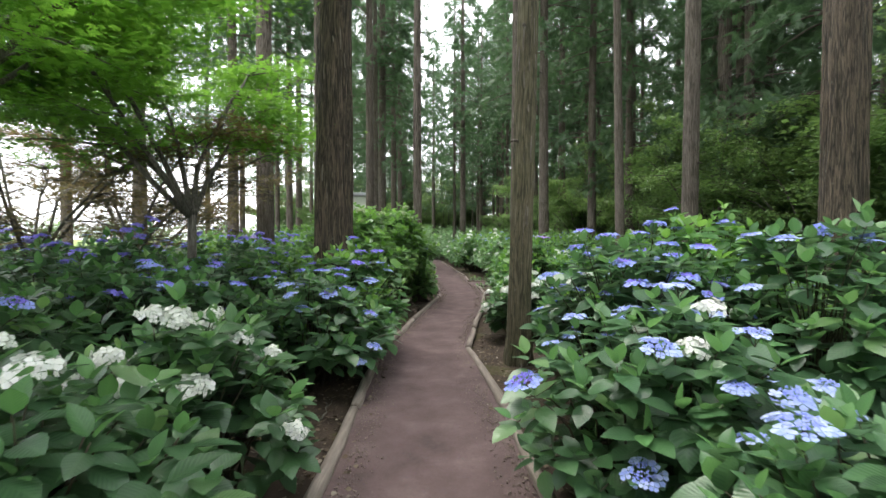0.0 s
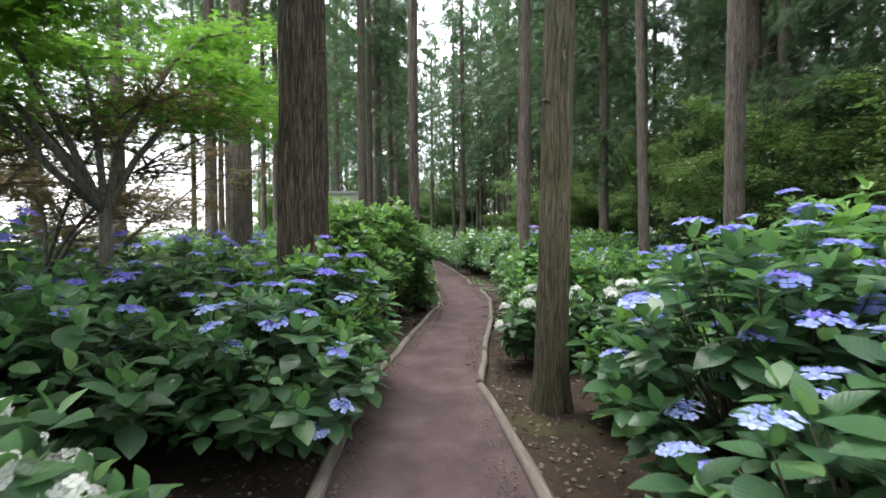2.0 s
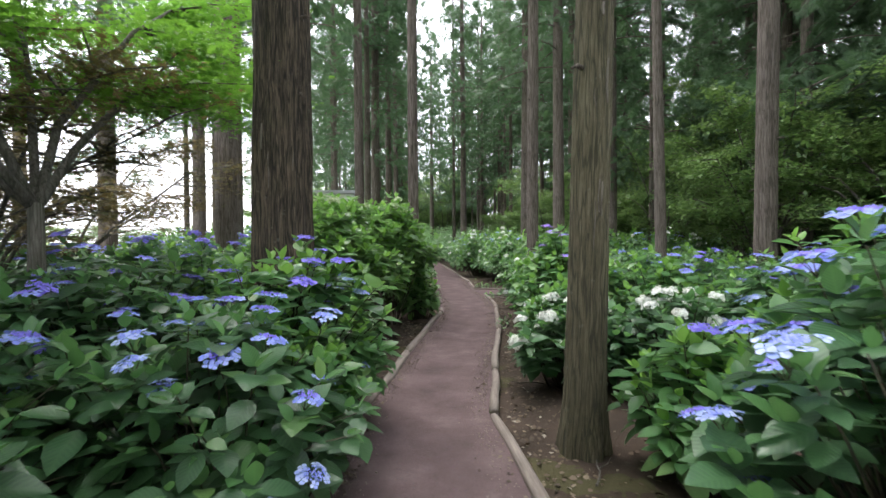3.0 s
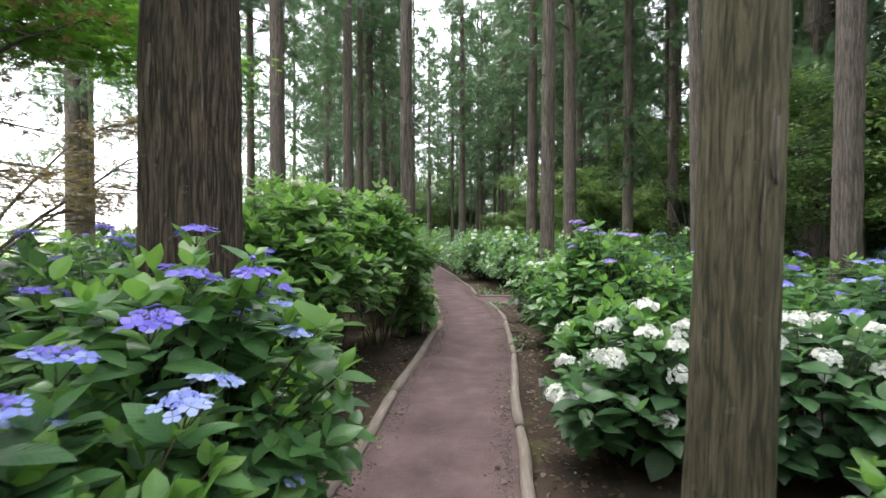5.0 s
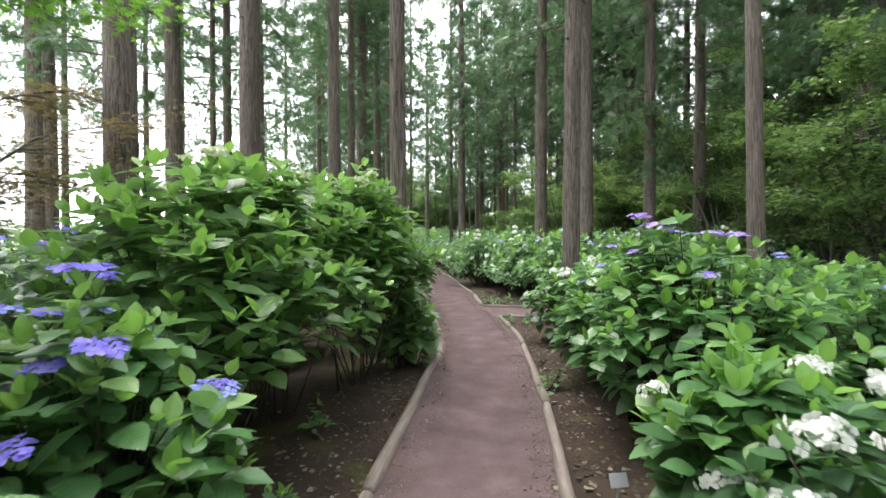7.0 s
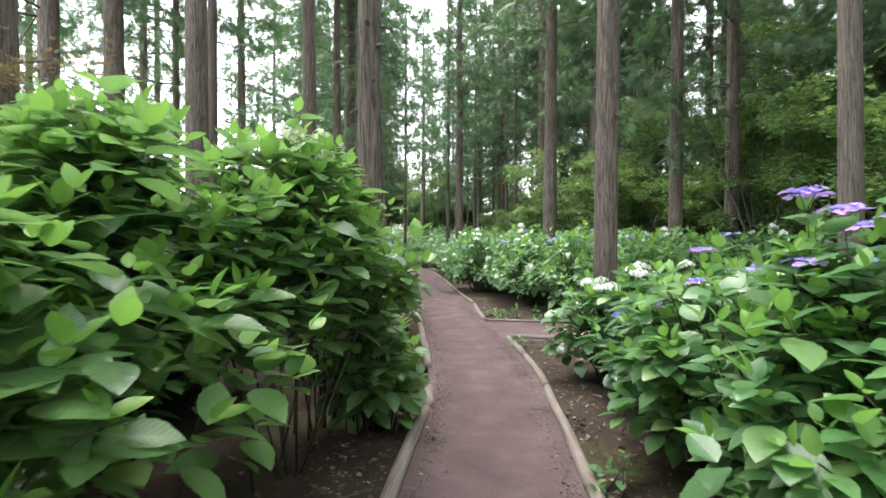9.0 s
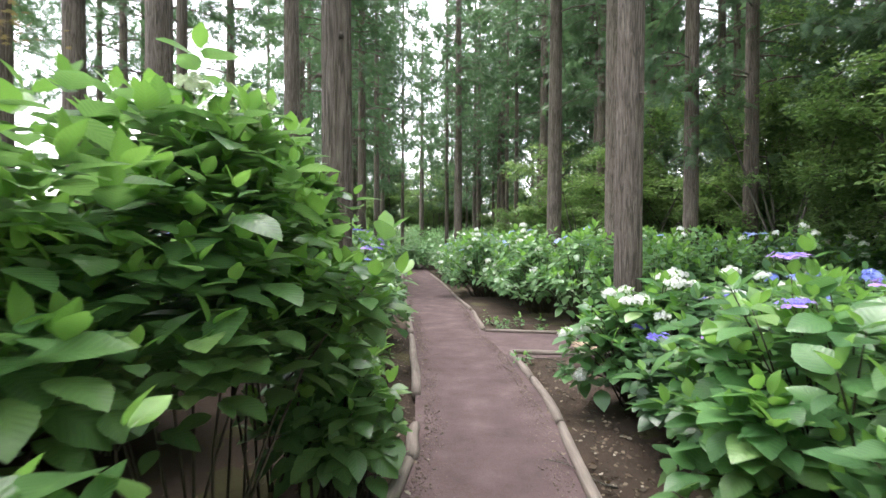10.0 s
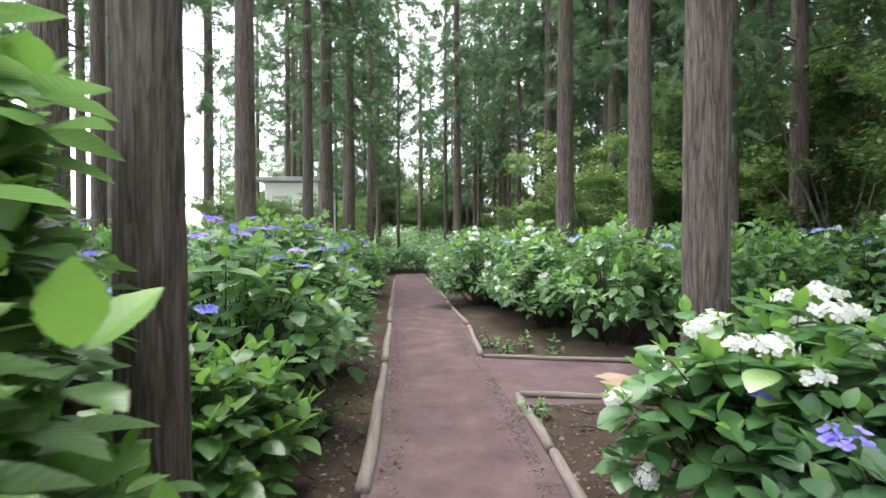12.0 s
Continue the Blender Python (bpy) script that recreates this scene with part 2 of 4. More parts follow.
PLASTIC = plain_material("grey_label_plastic", (0.42, 0.43, 0.45), 0.45)
PLASTER = plain_material("pale_plaster", (0.82, 0.82, 0.8), 0.8, 0.15, 1.5)
ROOF = plain_material("grey_sheet_roof", (0.38, 0.39, 0.41), 0.5, 0.3, 2)
LITTER = leaf_material("dry_leaf", [(0.0, (0.037, 0.025, 0.015)), (0.6, (0.099, 0.068, 0.043)), (0.9, (0.186, 0.149, 0.105)), (1.0, (0.310, 0.279, 0.236))], (0.124, 0.093, 0.056), 0.8, False, 0.15)
SAND = soil_material("pale_sandy_soil", (0.24, 0.18, 0.13), (0.32, 0.25, 0.18), (0.4, 0.32, 0.24), 6, 0, 0.4)


# ---- mesh helpers ----
def mesh_np(name, verts, faces, mats, uv=None, smooth=False, index=None):
    """A mesh from arrays; faces: (n, k) indices of one corner count."""
    me = bpy.data.meshes.new(name)
    verts, faces = np.asarray(verts, dtype=np.float32), np.asarray(faces, dtype=np.int32)
    nf, k = faces.shape
    me.vertices.add(len(verts))
    me.vertices.foreach_set("co", verts.ravel())
    me.loops.add(nf * k)
    me.loops.foreach_set("vertex_index", faces.ravel())
    me.polygons.add(nf)
    me.polygons.foreach_set("loop_start", np.arange(nf, dtype=np.int32) * k)
    if smooth:
        me.polygons.foreach_set("use_smooth", np.ones(nf, dtype=bool))
    for m in mats:
        me.materials.append(m)
    if index is not None:
        me.polygons.foreach_set("material_index", np.asarray(index, dtype=np.int32))
    if uv is not None:
        layer = me.uv_layers.new(name="uv")
        layer.data.foreach_set("uv", np.asarray(uv, dtype=np.float32)[faces.ravel()].ravel())
    me.update(calc_edges=True)
    return me


def scatter(name, tmpl, rot, loc, mats, smooth=True):
    """Many posed copies of a template (verts, faces, uv), joined into one mesh."""
    tv, tf, tu = tmpl
    n = len(loc)
    v = np.einsum("nij,vj->nvi", rot, tv) + loc[:, None, :]
    fc = tf[None] + (np.arange(n) * len(tv))[:, None, None]
    return mesh_np(name, v.reshape(-1, 3), fc.reshape(-1, tf.shape[1]), mats, np.tile(tu, (n, 1)) if tu is not None else None, smooth)


def norm(v):
    return v / np.maximum(np.linalg.norm(v, axis=-1, keepdims=True), 1e-9)


def frames_of(direction, up, size):
    """Rotations whose y runs along direction and z leans to up, scaled."""
    y = norm(direction)
    x = norm(np.cross(y, up))
    z = np.cross(x, y)
    return np.stack([x, y, z], axis=-1) * np.asarray(size).reshape(-1, 1, 1)


def part(name, me, parent, label=""):
    """Links a mesh, or a bmesh's mesh, as one object under a thing or a part."""
    ob = new(name, me)
    ob.parent = parent
    return tagged(ob, label)


def thing(name, x, y, z, label, category, group="", kind="", turn=0):
    ob = new(name)
    ob.matrix_basis = pose(x, y, z, 0, 0, turn)
    ob.empty_display_size = 0.1
    return tagged(ob, label, category, group, kind)


def tube(points, radii, segs=8, wobble=0.0, rng=None):
    """Verts and quads of a closed tapered tube along points."""
    p, r = np.asarray(points, dtype=float), np.asarray(radii, dtype=float)
    n = len(p)
    tan = norm(np.gradient(p, axis=0))
    ref = np.tile([1.0, 0, 0], (n, 1))
    ref[np.abs(tan[:, 0]) > 0.8] = [0, 1.0, 0]
    a = norm(np.cross(tan, ref))
    b = np.cross(tan, a)
    ang = np.linspace(0, 2 * np.pi, segs, endpoint=False)
    rr = r[:, None] * np.ones(segs)
    if wobble and rng is not None:
        rr = rr * (1 + rng.normal(0, wobble, rr.shape))
    v = p[:, None] + rr[..., None] * (np.cos(ang)[None, :, None] * a[:, None] + np.sin(ang)[None, :, None] * b[:, None])
    i, j = np.meshgrid(np.arange(n - 1), np.arange(segs), indexing="ij")
    q = np.stack([i * segs + j, i * segs + (j + 1) % segs, (i + 1) * segs + (j + 1) % segs, (i + 1) * segs + j], -1).reshape(-1, 4)
    verts = np.concatenate([v.reshape(-1, 3), p[:1], p[-1:]])
    k = n * segs
    jj = np.arange(segs)
    cap0 = np.stack([np.full(segs, k), (jj + 1) % segs, jj, np.full(segs, k)], -1)
    cap1 = np.stack([np.full(segs, k + 1), (n - 1) * segs + jj, (n - 1) * segs + (jj + 1) % segs, np.full(segs, k + 1)], -1)
    return verts, q, cap0[:, :3], cap1[:, :3]


def tubes_mesh(name, tubes, mats, smooth=True):
    """Joins tubes into one mesh of triangles."""
    vs, fs, base = [], [], 0
    for v, q, c0, c1 in tubes:
        fs += [q[:, [0, 1, 2]] + base, q[:, [0, 2, 3]] + base, c0 + base, c1 + base]
        vs.append(v)
        base += len(v)
    return mesh_np(name, np.concatenate(vs), np.concatenate(fs), mats, None, smooth)


def leaf_template(rows, width, fold, curl, teeth=0.0):
    """An ovate, pointed leaf along +y from 0 to 1, folded at the midrib and curled down to its tip."""
    t = np.linspace(0, 1, rows)
    w = width * (4 * t * (1 - t)) ** 0.78 * (1.2 - 0.42 * t) * (1 - 0.55 * np.clip((t - 0.72) / 0.28, 0, 1) * (1 - t) * 4)
    w[0], w[-1] = 0.012, 0.004
    if teeth:
        w[1:-1] *= 1 + teeth * np.where(np.arange(rows - 2) % 2, 1, -1)
    verts, uv = [], []
    for tt, ww in zip(t, w):
        zc = -curl * tt * tt
        for s in (-1, 0, 1):
            verts.append((s * ww, tt, zc + abs(s) * ww * fold))
            uv.append((0.5 + 0.5 * s * min(1, ww / width), tt))
    faces = []
    for i in range(rows - 1):
        for s in (0, 1):
            a = i * 3 + s
            faces.append((a, a + 1, a + 4, a + 3))
    return np.array(verts), np.array(faces), np.array(uv)


LEAF_NEAR = [leaf_template(13, 0.335, 0.16, 0.2, 0.03), leaf_template(13, 0.37, 0.06, 0.3, 0.03), leaf_template(13, 0.305, 0.26, 0.12, 0.03)]
LEAF_MID = leaf_template(5, 0.36, 0.2, 0.2)
LEAF_MESHES = {}
for mat in (LEAF_DEEP, LEAF_FRESH, LEAF_PALE_LIT, LEAF_TALL):
    LEAF_MESHES[mat.name] = [mesh_np("leaf", *tm[:2], [mat], tm[2], True) for tm in LEAF_NEAR]


# ---- flower heads ----
def floret(rng, r, petals=4):
    """Verts and triangles of one four-petalled floret in the xy plane."""
    v, f = [], []
    a0 = rng.uniform(0, 6.28)
    for k in range(petals):
        a = a0 + k * 2 * math.pi / petals
        c, s = math.cos(a), math.sin(a)
        tip = rng.uniform(-0.15, 0.25)
        pts = [(0.04, 0, 0), (0.6, -0.52, 0.08), (1.0, -0.3, tip), (1.0, 0.3, tip), (0.6, 0.52, 0.08)]
        b = len(v)
        v += [((px * c - py * s) * r, (px * s + py * c) * r, pz * r) for px, py, pz in pts]
        f += [(b, b + 1, b + 2), (b, b + 2, b + 3), (b, b + 3, b + 4)]
    return np.array(v), np.array(f)


def flower_mesh(kind, colour, seed):
    """A lacecap (flat, ring of florets round small buds) or a mophead (a dome of florets), about 13 cm across, base at 0."""
    rng = np.random.default_rng(seed)
    vs, fs, idx, base = [], [], [], 0

    def put(v, f, at, up, mat):
        nonlocal base
        m = frames_of(np.array([np.cross(up, rng.normal(size=3))]), np.array([up]), [1.0])[0]
        vs.append(v @ m.T + at)
        fs.append(f + base)
        idx.extend([mat] * len(f))
        base += len(v)

    bud_v = np.array([(1, 0, 0), (-0.5, 0.87, 0), (-0.5, -0.87, 0), (0, 0, 1.3)])
    bud_f = np.array([(0, 1, 3), (1, 2, 3), (2, 0, 3)])
    if kind == "lacecap":
        n = rng.integers(8, 12)
        for k in range(n):
            a = k * 6.283 / n + rng.normal(0, 0.15)
            d = rng.uniform(0.05, 0.068)
            up = norm(np.array([math.cos(a) * 0.35, math.sin(a) * 0.35, 1]) + rng.normal(0, 0.15, 3))
            put(*floret(rng, rng.uniform(0.018, 0.027)), np.array([d * math.cos(a), d * math.sin(a), 0.02 + rng.normal(0, 0.006)]), up, 0)
        for k in range(64):
            a, d = rng.uniform(0, 6.28), 0.046 * math.sqrt(rng.uniform())
            s = rng.uniform(0.0045, 0.0075)
            put(bud_v * s, bud_f, np.array([d * math.cos(a), d * math.sin(a), 0.022 + rng.uniform(0, 0.008)]), np.array([0, 0, 1.0]), 1)
    else:
        flat = 0.5 if kind == "mop" else 0.28
        n = 46 if kind == "mop" else 26
        for k in range(n):
            a = k * 2.39996
            e = math.acos(1 - 0.95 * (k + 0.5) / n)
            up = np.array([math.sin(e) * math.cos(a), math.sin(e) * math.sin(a), math.cos(e)])
            at = np.array([up[0] * 0.062, up[1] * 0.062, up[2] * 0.062 * flat * 2]) * rng.uniform(0.88, 1.1)
            if kind == "cluster":
                at = at * np.array([1.1, 1.0, 1.0]) + rng.normal(0, 0.008, 3)
            put(*floret(rng, rng.uniform(0.015, 0.021) * (1.25 if kind == "cluster" else 1.0)), at, norm(up + rng.normal(0, 0.3, 3)), 0)
    # short stalks under the head
    for k in range(5):
        a = k * 1.257 + 0.3
        v, q, c0, c1 = tube([(0, 0, -0.05), (0.02 * math.cos(a), 0.02 * math.sin(a), -0.015), (0.045 * math.cos(a), 0.045 * math.sin(a), 0.018)], [0.0022, 0.0018, 0.0012], 3)
        tri = np.concatenate([q[:, [0, 1, 2]], q[:, [0, 2, 3]]])
        vs.append(v)
        fs.append(tri + base)
        idx.extend([2] * len(tri))
        base += len(v)
    centre = {"white": "green", "green": "green", "pale": "blue", "blue": "violet", "violet": "violet", "purple": "violet"}[colour]
    return mesh_np("flower_head", np.concatenate(vs), np.concatenate(fs), [PETALS[colour], PETALS[centre], STEM], None, False, idx)


FLOWERS = {}
for ci, colour in enumerate(PETALS):
    FLOWERS[("lacecap", colour)] = [flower_mesh("lacecap", colour, 10 * ci + k) for k in range(3)]
    FLOWERS[("mop", colour)] = [flower_mesh("mop", colour, 100 + 10 * ci + k) for k in range(2)]
    FLOWERS[("cluster", colour)] = [flower_mesh("cluster", colour, 200 + 10 * ci + k) for k in range(2)]


# ---- ground, path and log edging ----
LEFT_EDGE = [(-0.68, -6), (-0.69, 2.5), (-0.75, 3.9), (-0.84, 6.0), (-0.76, 6.9), (-0.57, 8.2), (-0.33, 10.0), (-0.17, 11.8), (-0.22, 13.0), (-0.39, 15.5), (-0.63, 18.4), (-1.5, 29), (-2.9, 44)]
RIGHT_EDGE = [(0.62, -6), (0.59, 2.5), (0.46, 4.0), (0.29, 6.1), (0.36, 6.8), (0.52, 8.0), (0.74, 9.7), (0.94, 12.0), (0.93, 14.4), (0.74, 15.9), (0.7, 18.2), (0.4, 21.8), (-0.13, 28.5), (-1.3, 44)]


def edge_x(edge, y):
    return np.interp(y, [p[1] for p in edge], [p[0] for p in edge])


def rolling(x, y):
    """Height of the bare ground: gentle lumps, a little lower under the path."""
    h = 0.018 * np.sin(1.7 * x + 0.6 * y) * np.sin(1.3 * y - 0.4 * x) + 0.012 * np.sin(4.1 * x + 1.0) * np.sin(3.7 * y)
    l, r = edge_x(LEFT_EDGE, y), edge_x(RIGHT_EDGE, y)
    on_path = (x > l - 0.05) & (x < r + 0.05) & (y < 44)
    on_side = (y > 14.25) & (y < 15.9) & (x > 0.6) & (x < 12)
    return np.where(on_path, -0.05, np.where(on_side, -0.03, h - 0.02))


def build_ground():
    far = [60, 90, 150, 260, 500, 1000, 2000]
    xs = np.concatenate([[-v for v in far[::-1]], np.arange(-40, -6, 1.0), np.arange(-6, 7, 0.16), np.arange(7, 41, 1.0), far])
    ys = np.concatenate([[-v for v in far[::-1]], np.arange(-40, -1, 1.5), np.arange(-1, 20, 0.16), np.arange(20, 56, 1.0), far])
    gx, gy = np.meshgrid(xs, ys, indexing="ij")
    gz = rolling(gx, gy)
    ny = len(ys)
    i, j = np.meshgrid(np.arange(len(xs) - 1), np.arange(ny - 1), indexing="ij")
    q = np.stack([i * ny + j, (i + 1) * ny + j, (i + 1) * ny + j + 1, i * ny + j + 1], -1).reshape(-1, 4)
    ob = new("ground", mesh_np("ground", np.stack([gx, gy, gz], -1).reshape(-1, 3), q, [GROUND], None, True))
    tagged(ob, "dark woodland soil with moss and leaf litter under the shrubs", "ground", kind="structure")


def build_path():
    rows, cols = np.arange(-6, 44, 0.12), np.linspace(0, 1, 15)
    l, r = edge_x(LEFT_EDGE, rows), edge_x(RIGHT_EDGE, rows)
    x = l[:, None] + (r - l)[:, None] * cols[None]
    y = np.repeat(rows[:, None], len(cols), 1)
    dish = -0.018 * np.sin(np.pi * cols)[None]
    z = 0.012 + dish + 0.005 * np.sin(1.3 * y + 3 * x) * np.sin(5 * x) + 0.0015 * np.sin(5.1 * y + 6 * x)
    nc = len(cols)
    i, j = np.meshgrid(np.arange(len(rows) - 1), np.arange(nc - 1), indexing="ij")
    q = np.stack([i * nc + j, i * nc + j + 1, (i + 1) * nc + j + 1, (i + 1) * nc + j], -1).reshape(-1, 4)
    ob = new("path", mesh_np("path", np.stack([x, y, z], -1).reshape(-1, 3), q, [PATH_SOIL], None, True))
    tagged(ob, "narrow footpath of trodden reddish-brown soil between log edges", "path", kind="structure")
    xs, ys = np.arange(0.6, 12, 0.2), np.linspace(14.2, 15.9, 9)
    gx, gy = np.meshgrid(xs, ys, indexing="ij")
    gz = -0.002 + 0.006 * np.sin(2 * gx) * np.sin(3 * gy)
    i, j = np.meshgrid(np.arange(len(xs) - 1), np.arange(8), indexing="ij")
    q = np.stack([i * 9 + j, (i + 1) * 9 + j, (i + 1) * 9 + j + 1, i * 9 + j + 1], -1).reshape(-1, 4)
    ob = new("side_path", mesh_np("side_path", np.stack([gx, gy, gz], -1).reshape(-1, 3), q, [PATH_SOIL], None, True))
    tagged(ob, "side path of trodden brown soil that branches off", "path", kind="structure")


def edge_log(points, r, seed):
    """One weathered round log lying half sunk along points."""
    rng = np.random.default_rng(seed)
    (x0, y0), (x1, y1) = points
    ob = thing("edging_log", x0, y0, 0, "weathered grey-brown log edging the footpath, half sunk in soil", "log", "path edging logs", turn=math.degrees(math.atan2(-(x1 - x0), y1 - y0)))
    length = math.hypot(x1 - x0, y1 - y0)
    n = max(5, int(length / 0.2))
    t = np.linspace(0, 1, n)
    bow = rng.normal(0, 0.012) * np.sin(np.pi * t) + 0.006 * np.sin(9 * t + seed)
    pts = np.stack([bow, t * length, 0.018 + 0.006 * np.sin(5 * t + seed)], -1)
    rad = r * (1 - 0.15 * t) * (1 + rng.normal(0, 0.03, n))
    rad[0] *= 0.9
    rad[-1] *= 0.9
    me = tubes_mesh("wood", [tube(pts, rad, 12, 0.03, rng)], [LOG])
    part("wood", me, ob)


build_ground()
build_path()
LOGS = [((-0.68, -2.0), (-0.68, 1.0)), ((-0.68, 1.03), (-0.75, 3.85)), ((-0.75, 3.9), (-0.84, 5.95)), ((-0.84, 6.02), (-0.57, 8.15)), ((-0.57, 8.22), (-0.2, 11.35)),
        ((-0.17, 11.4), (-0.18, 11.95)), ((-0.2, 12.7), (-0.4, 15.5)), ((-0.41, 15.6), (-0.62, 18.3)), ((-0.63, 18.4), (-0.82, 20.6)), ((-0.84, 20.7), (-1.1, 24)), ((-1.12, 24.1), (-1.5, 29)),
        ((0.61, -2.0), (0.61, 1.3)), ((0.61, 1.35), (0.49, 3.75)), ((0.49, 3.8), (0.28, 6.05)), ((0.28, 6.12), (0.43, 7.35)), ((0.43, 7.4), (0.73, 9.6)), ((0.74, 9.65), (0.94, 11.95)),
        ((0.95, 12.0), (0.97, 13.2)), ((0.97, 13.25), (0.93, 14.4)), ((0.74, 15.95), (0.73, 18.1)), ((0.71, 18.2), (0.42, 21.7)), ((0.41, 21.8), (0.15, 25.4)), ((0.14, 25.5), (-0.25, 29.6))]
for k, seg in enumerate(LOGS):
    edge_log(seg, 0.05 if seg[0][0] < 0 else 0.044, k)
for k, seg in enumerate([((0.96, 14.43), (2.6, 14.2)), ((2.65, 14.19), (5.2, 14.1)), ((0.78, 15.93), (2.9, 15.56)), ((2.95, 15.55), (5.5, 15.45))]):
    edge_log(seg, 0.032, 40 + k)


# ---- hydrangeas ----
SHAPES = {}


def hydrangea(x, y, rx, ry, h, mat, flowers, seed, shoots=110, leaf=0.155, near=True, singles=0, label="", pairs=4):
    """A domed shrub: bowed stems from the base, leaf pairs set crosswise below each tip, flower heads on the tips."""
    rng = np.random.default_rng(seed)
    ob = thing("hydrangea_bush", x, y, 0, label or "green leafy hydrangea bush in the woodland bed", "bush", "hydrangea bushes")
    n = shoots
    low = 0.3 if h < 1.75 and n > 20 else 0.2 if h < 1.6 else 0.42 if h < 1.94 else 0.54
    az, zf = rng.uniform(0, 2 * np.pi, n), low + (1 - low) * rng.uniform(0, 1.0, n) ** 1.1
    k = np.where(rng.uniform(size=n) < 0.22, rng.uniform(0.5, 0.8, n), rng.uniform(0.8, 1.1, n) + 0.16 * (rng.uniform(size=n) < 0.12))
    side = np.sqrt(1 - np.clip(zf, 0, 0.99) ** 2.2)
    side = side * (0.6 + 0.4 * np.clip(zf / 0.5, 0, 1))
    lump = 1 + (0.2 if h > 1.6 else 0.12) * np.sin(3 * az + seed) + 0.08 * np.sin(5 * az + 2 * seed)
    tip = np.stack([rx * np.cos(az) * side * k * lump, ry * np.sin(az) * side * k * lump, h * zf * (0.5 + 0.5 * k) + rng.normal(0, 0.04, n)], -1)
    spread, jitter = (0.16, 0.06) if h > 1.6 else (0.22, 0.07)
    foot = np.stack([tip[:, 0] * spread, tip[:, 1] * spread, np.full(n, -0.02)], -1) + np.concatenate([rng.normal(0, jitter, (n, 2)), np.zeros((n, 1))], 1)
    mid = foot * 0.45 + tip * 0.55
    mid[:, 2] += 0.1 * h
    stem_dir = norm(norm(tip - mid) + np.array([0, 0, 0.5]))
    tubes = [tube([foot[i], (foot[i] + mid[i]) / 2 + rng.normal(0, 0.015, 3), mid[i], (mid[i] + tip[i]) / 2 + (0, 0, 0.02), tip[i]], np.array([0.009, 0.007, 0.006, 0.0045, 0.003]), 4) for i in range(0, n, 3 if not near else 36 if h > 1.6 else 2)]
    tagged(part("stem_clump", tubes_mesh("stem_clump", tubes, [STEM]), ob), kind="stuff")
    # leaves, in crossed pairs
    ref = norm(np.cross(stem_dir, rng.normal(size=(n, 3))))
    ref2 = np.cross(stem_dir, ref)
    rot, loc, tip_rot, tip_loc = [], [], [], []
    for p in range(pairs):
        keep = rng.uniform(size=n) < (0.95 if p < 2 else 0.82 if p < 3 else 0.6)
        ang = np.radians(np.array([28, 55, 74, 84, 90])[p]) + rng.normal(0, 0.16, n)
        back = np.array([0.0, 0.025, 0.075, 0.15, 0.24])[p]
        size = leaf * np.array([0.62, 0.9, 1.0, 1.0, 0.9])[p] * rng.uniform(0.6, 1.35, n)
        for sgn in (1, -1):
            rad = sgn * (ref if p % 2 else ref2)
            d = stem_dir * np.cos(ang)[:, None] + rad * np.sin(ang)[:, None]
            d = d * np.array([1, 1, 0.55 if p else 1.0]) + np.array([0, 0, -0.045 * p]) + rng.normal(0, 0.13, (n, 3))
            up = np.array([0, 0, 1.0]) + 0.3 * stem_dir + rng.normal(0, 0.2, (n, 3))
            m = frames_of(d, up, size)
            at = tip - stem_dir * back + norm(d) * 0.018
            young = keep & (p == 0) & (zf > 0.45)
            tip_rot.append(m[young])
            tip_loc.append(at[young])
            rot.append(m[keep & ~young])
            loc.append(at[keep & ~young])
    fresh = LEAF_FRESH if mat is LEAF_DEEP else LEAF_YOUNG
    tagged(part("young_foliage", scatter("young_foliage", LEAF_NEAR[2] if near else LEAF_MID, np.concatenate(tip_rot), np.concatenate(tip_loc), [fresh]), ob, "pale fresh leaves at the shoot tips"), kind="stuff")
    rot, loc = np.concatenate(rot), np.concatenate(loc)
    world_x = loc[:, 0] + x
    SHAPES[ob.name] = (rot, loc)
    order = np.argsort(np.abs(world_x - 0.0) - 0.25 * loc[:, 2])
    rot, loc = rot[order], loc[order]
    for i in range(min(singles, len(loc))):
        lf = part("leaf", LEAF_MESHES[mat.name][i % 3], ob)
        m4 = Matrix([[*rot[i][r], loc[i][r]] for r in range(3)] + [[0, 0, 0, 1]])
        lf.matrix_basis = m4
    rot, loc = rot[singles:], loc[singles:]
    if len(loc):
        if near:
            third = np.arange(len(loc)) % 3
            me = scatter("foliage", LEAF_NEAR[0], rot[third == 0], loc[third == 0], [mat])
            for k3 in (1, 2):
                tagged(part("foliage", scatter("foliage", LEAF_NEAR[k3], rot[third == k3], loc[third == k3], [mat]), ob), kind="stuff")
        else:
            me = scatter("foliage", LEAF_MID, rot, loc, [mat])
        tagged(part("foliage", me, ob), kind="stuff")
    # flower heads
    free = [i for i in np.argsort(-tip[:, 2] - rng.uniform(0, 1.9 * h, n)) if k[i] > 0.8]
    used = []
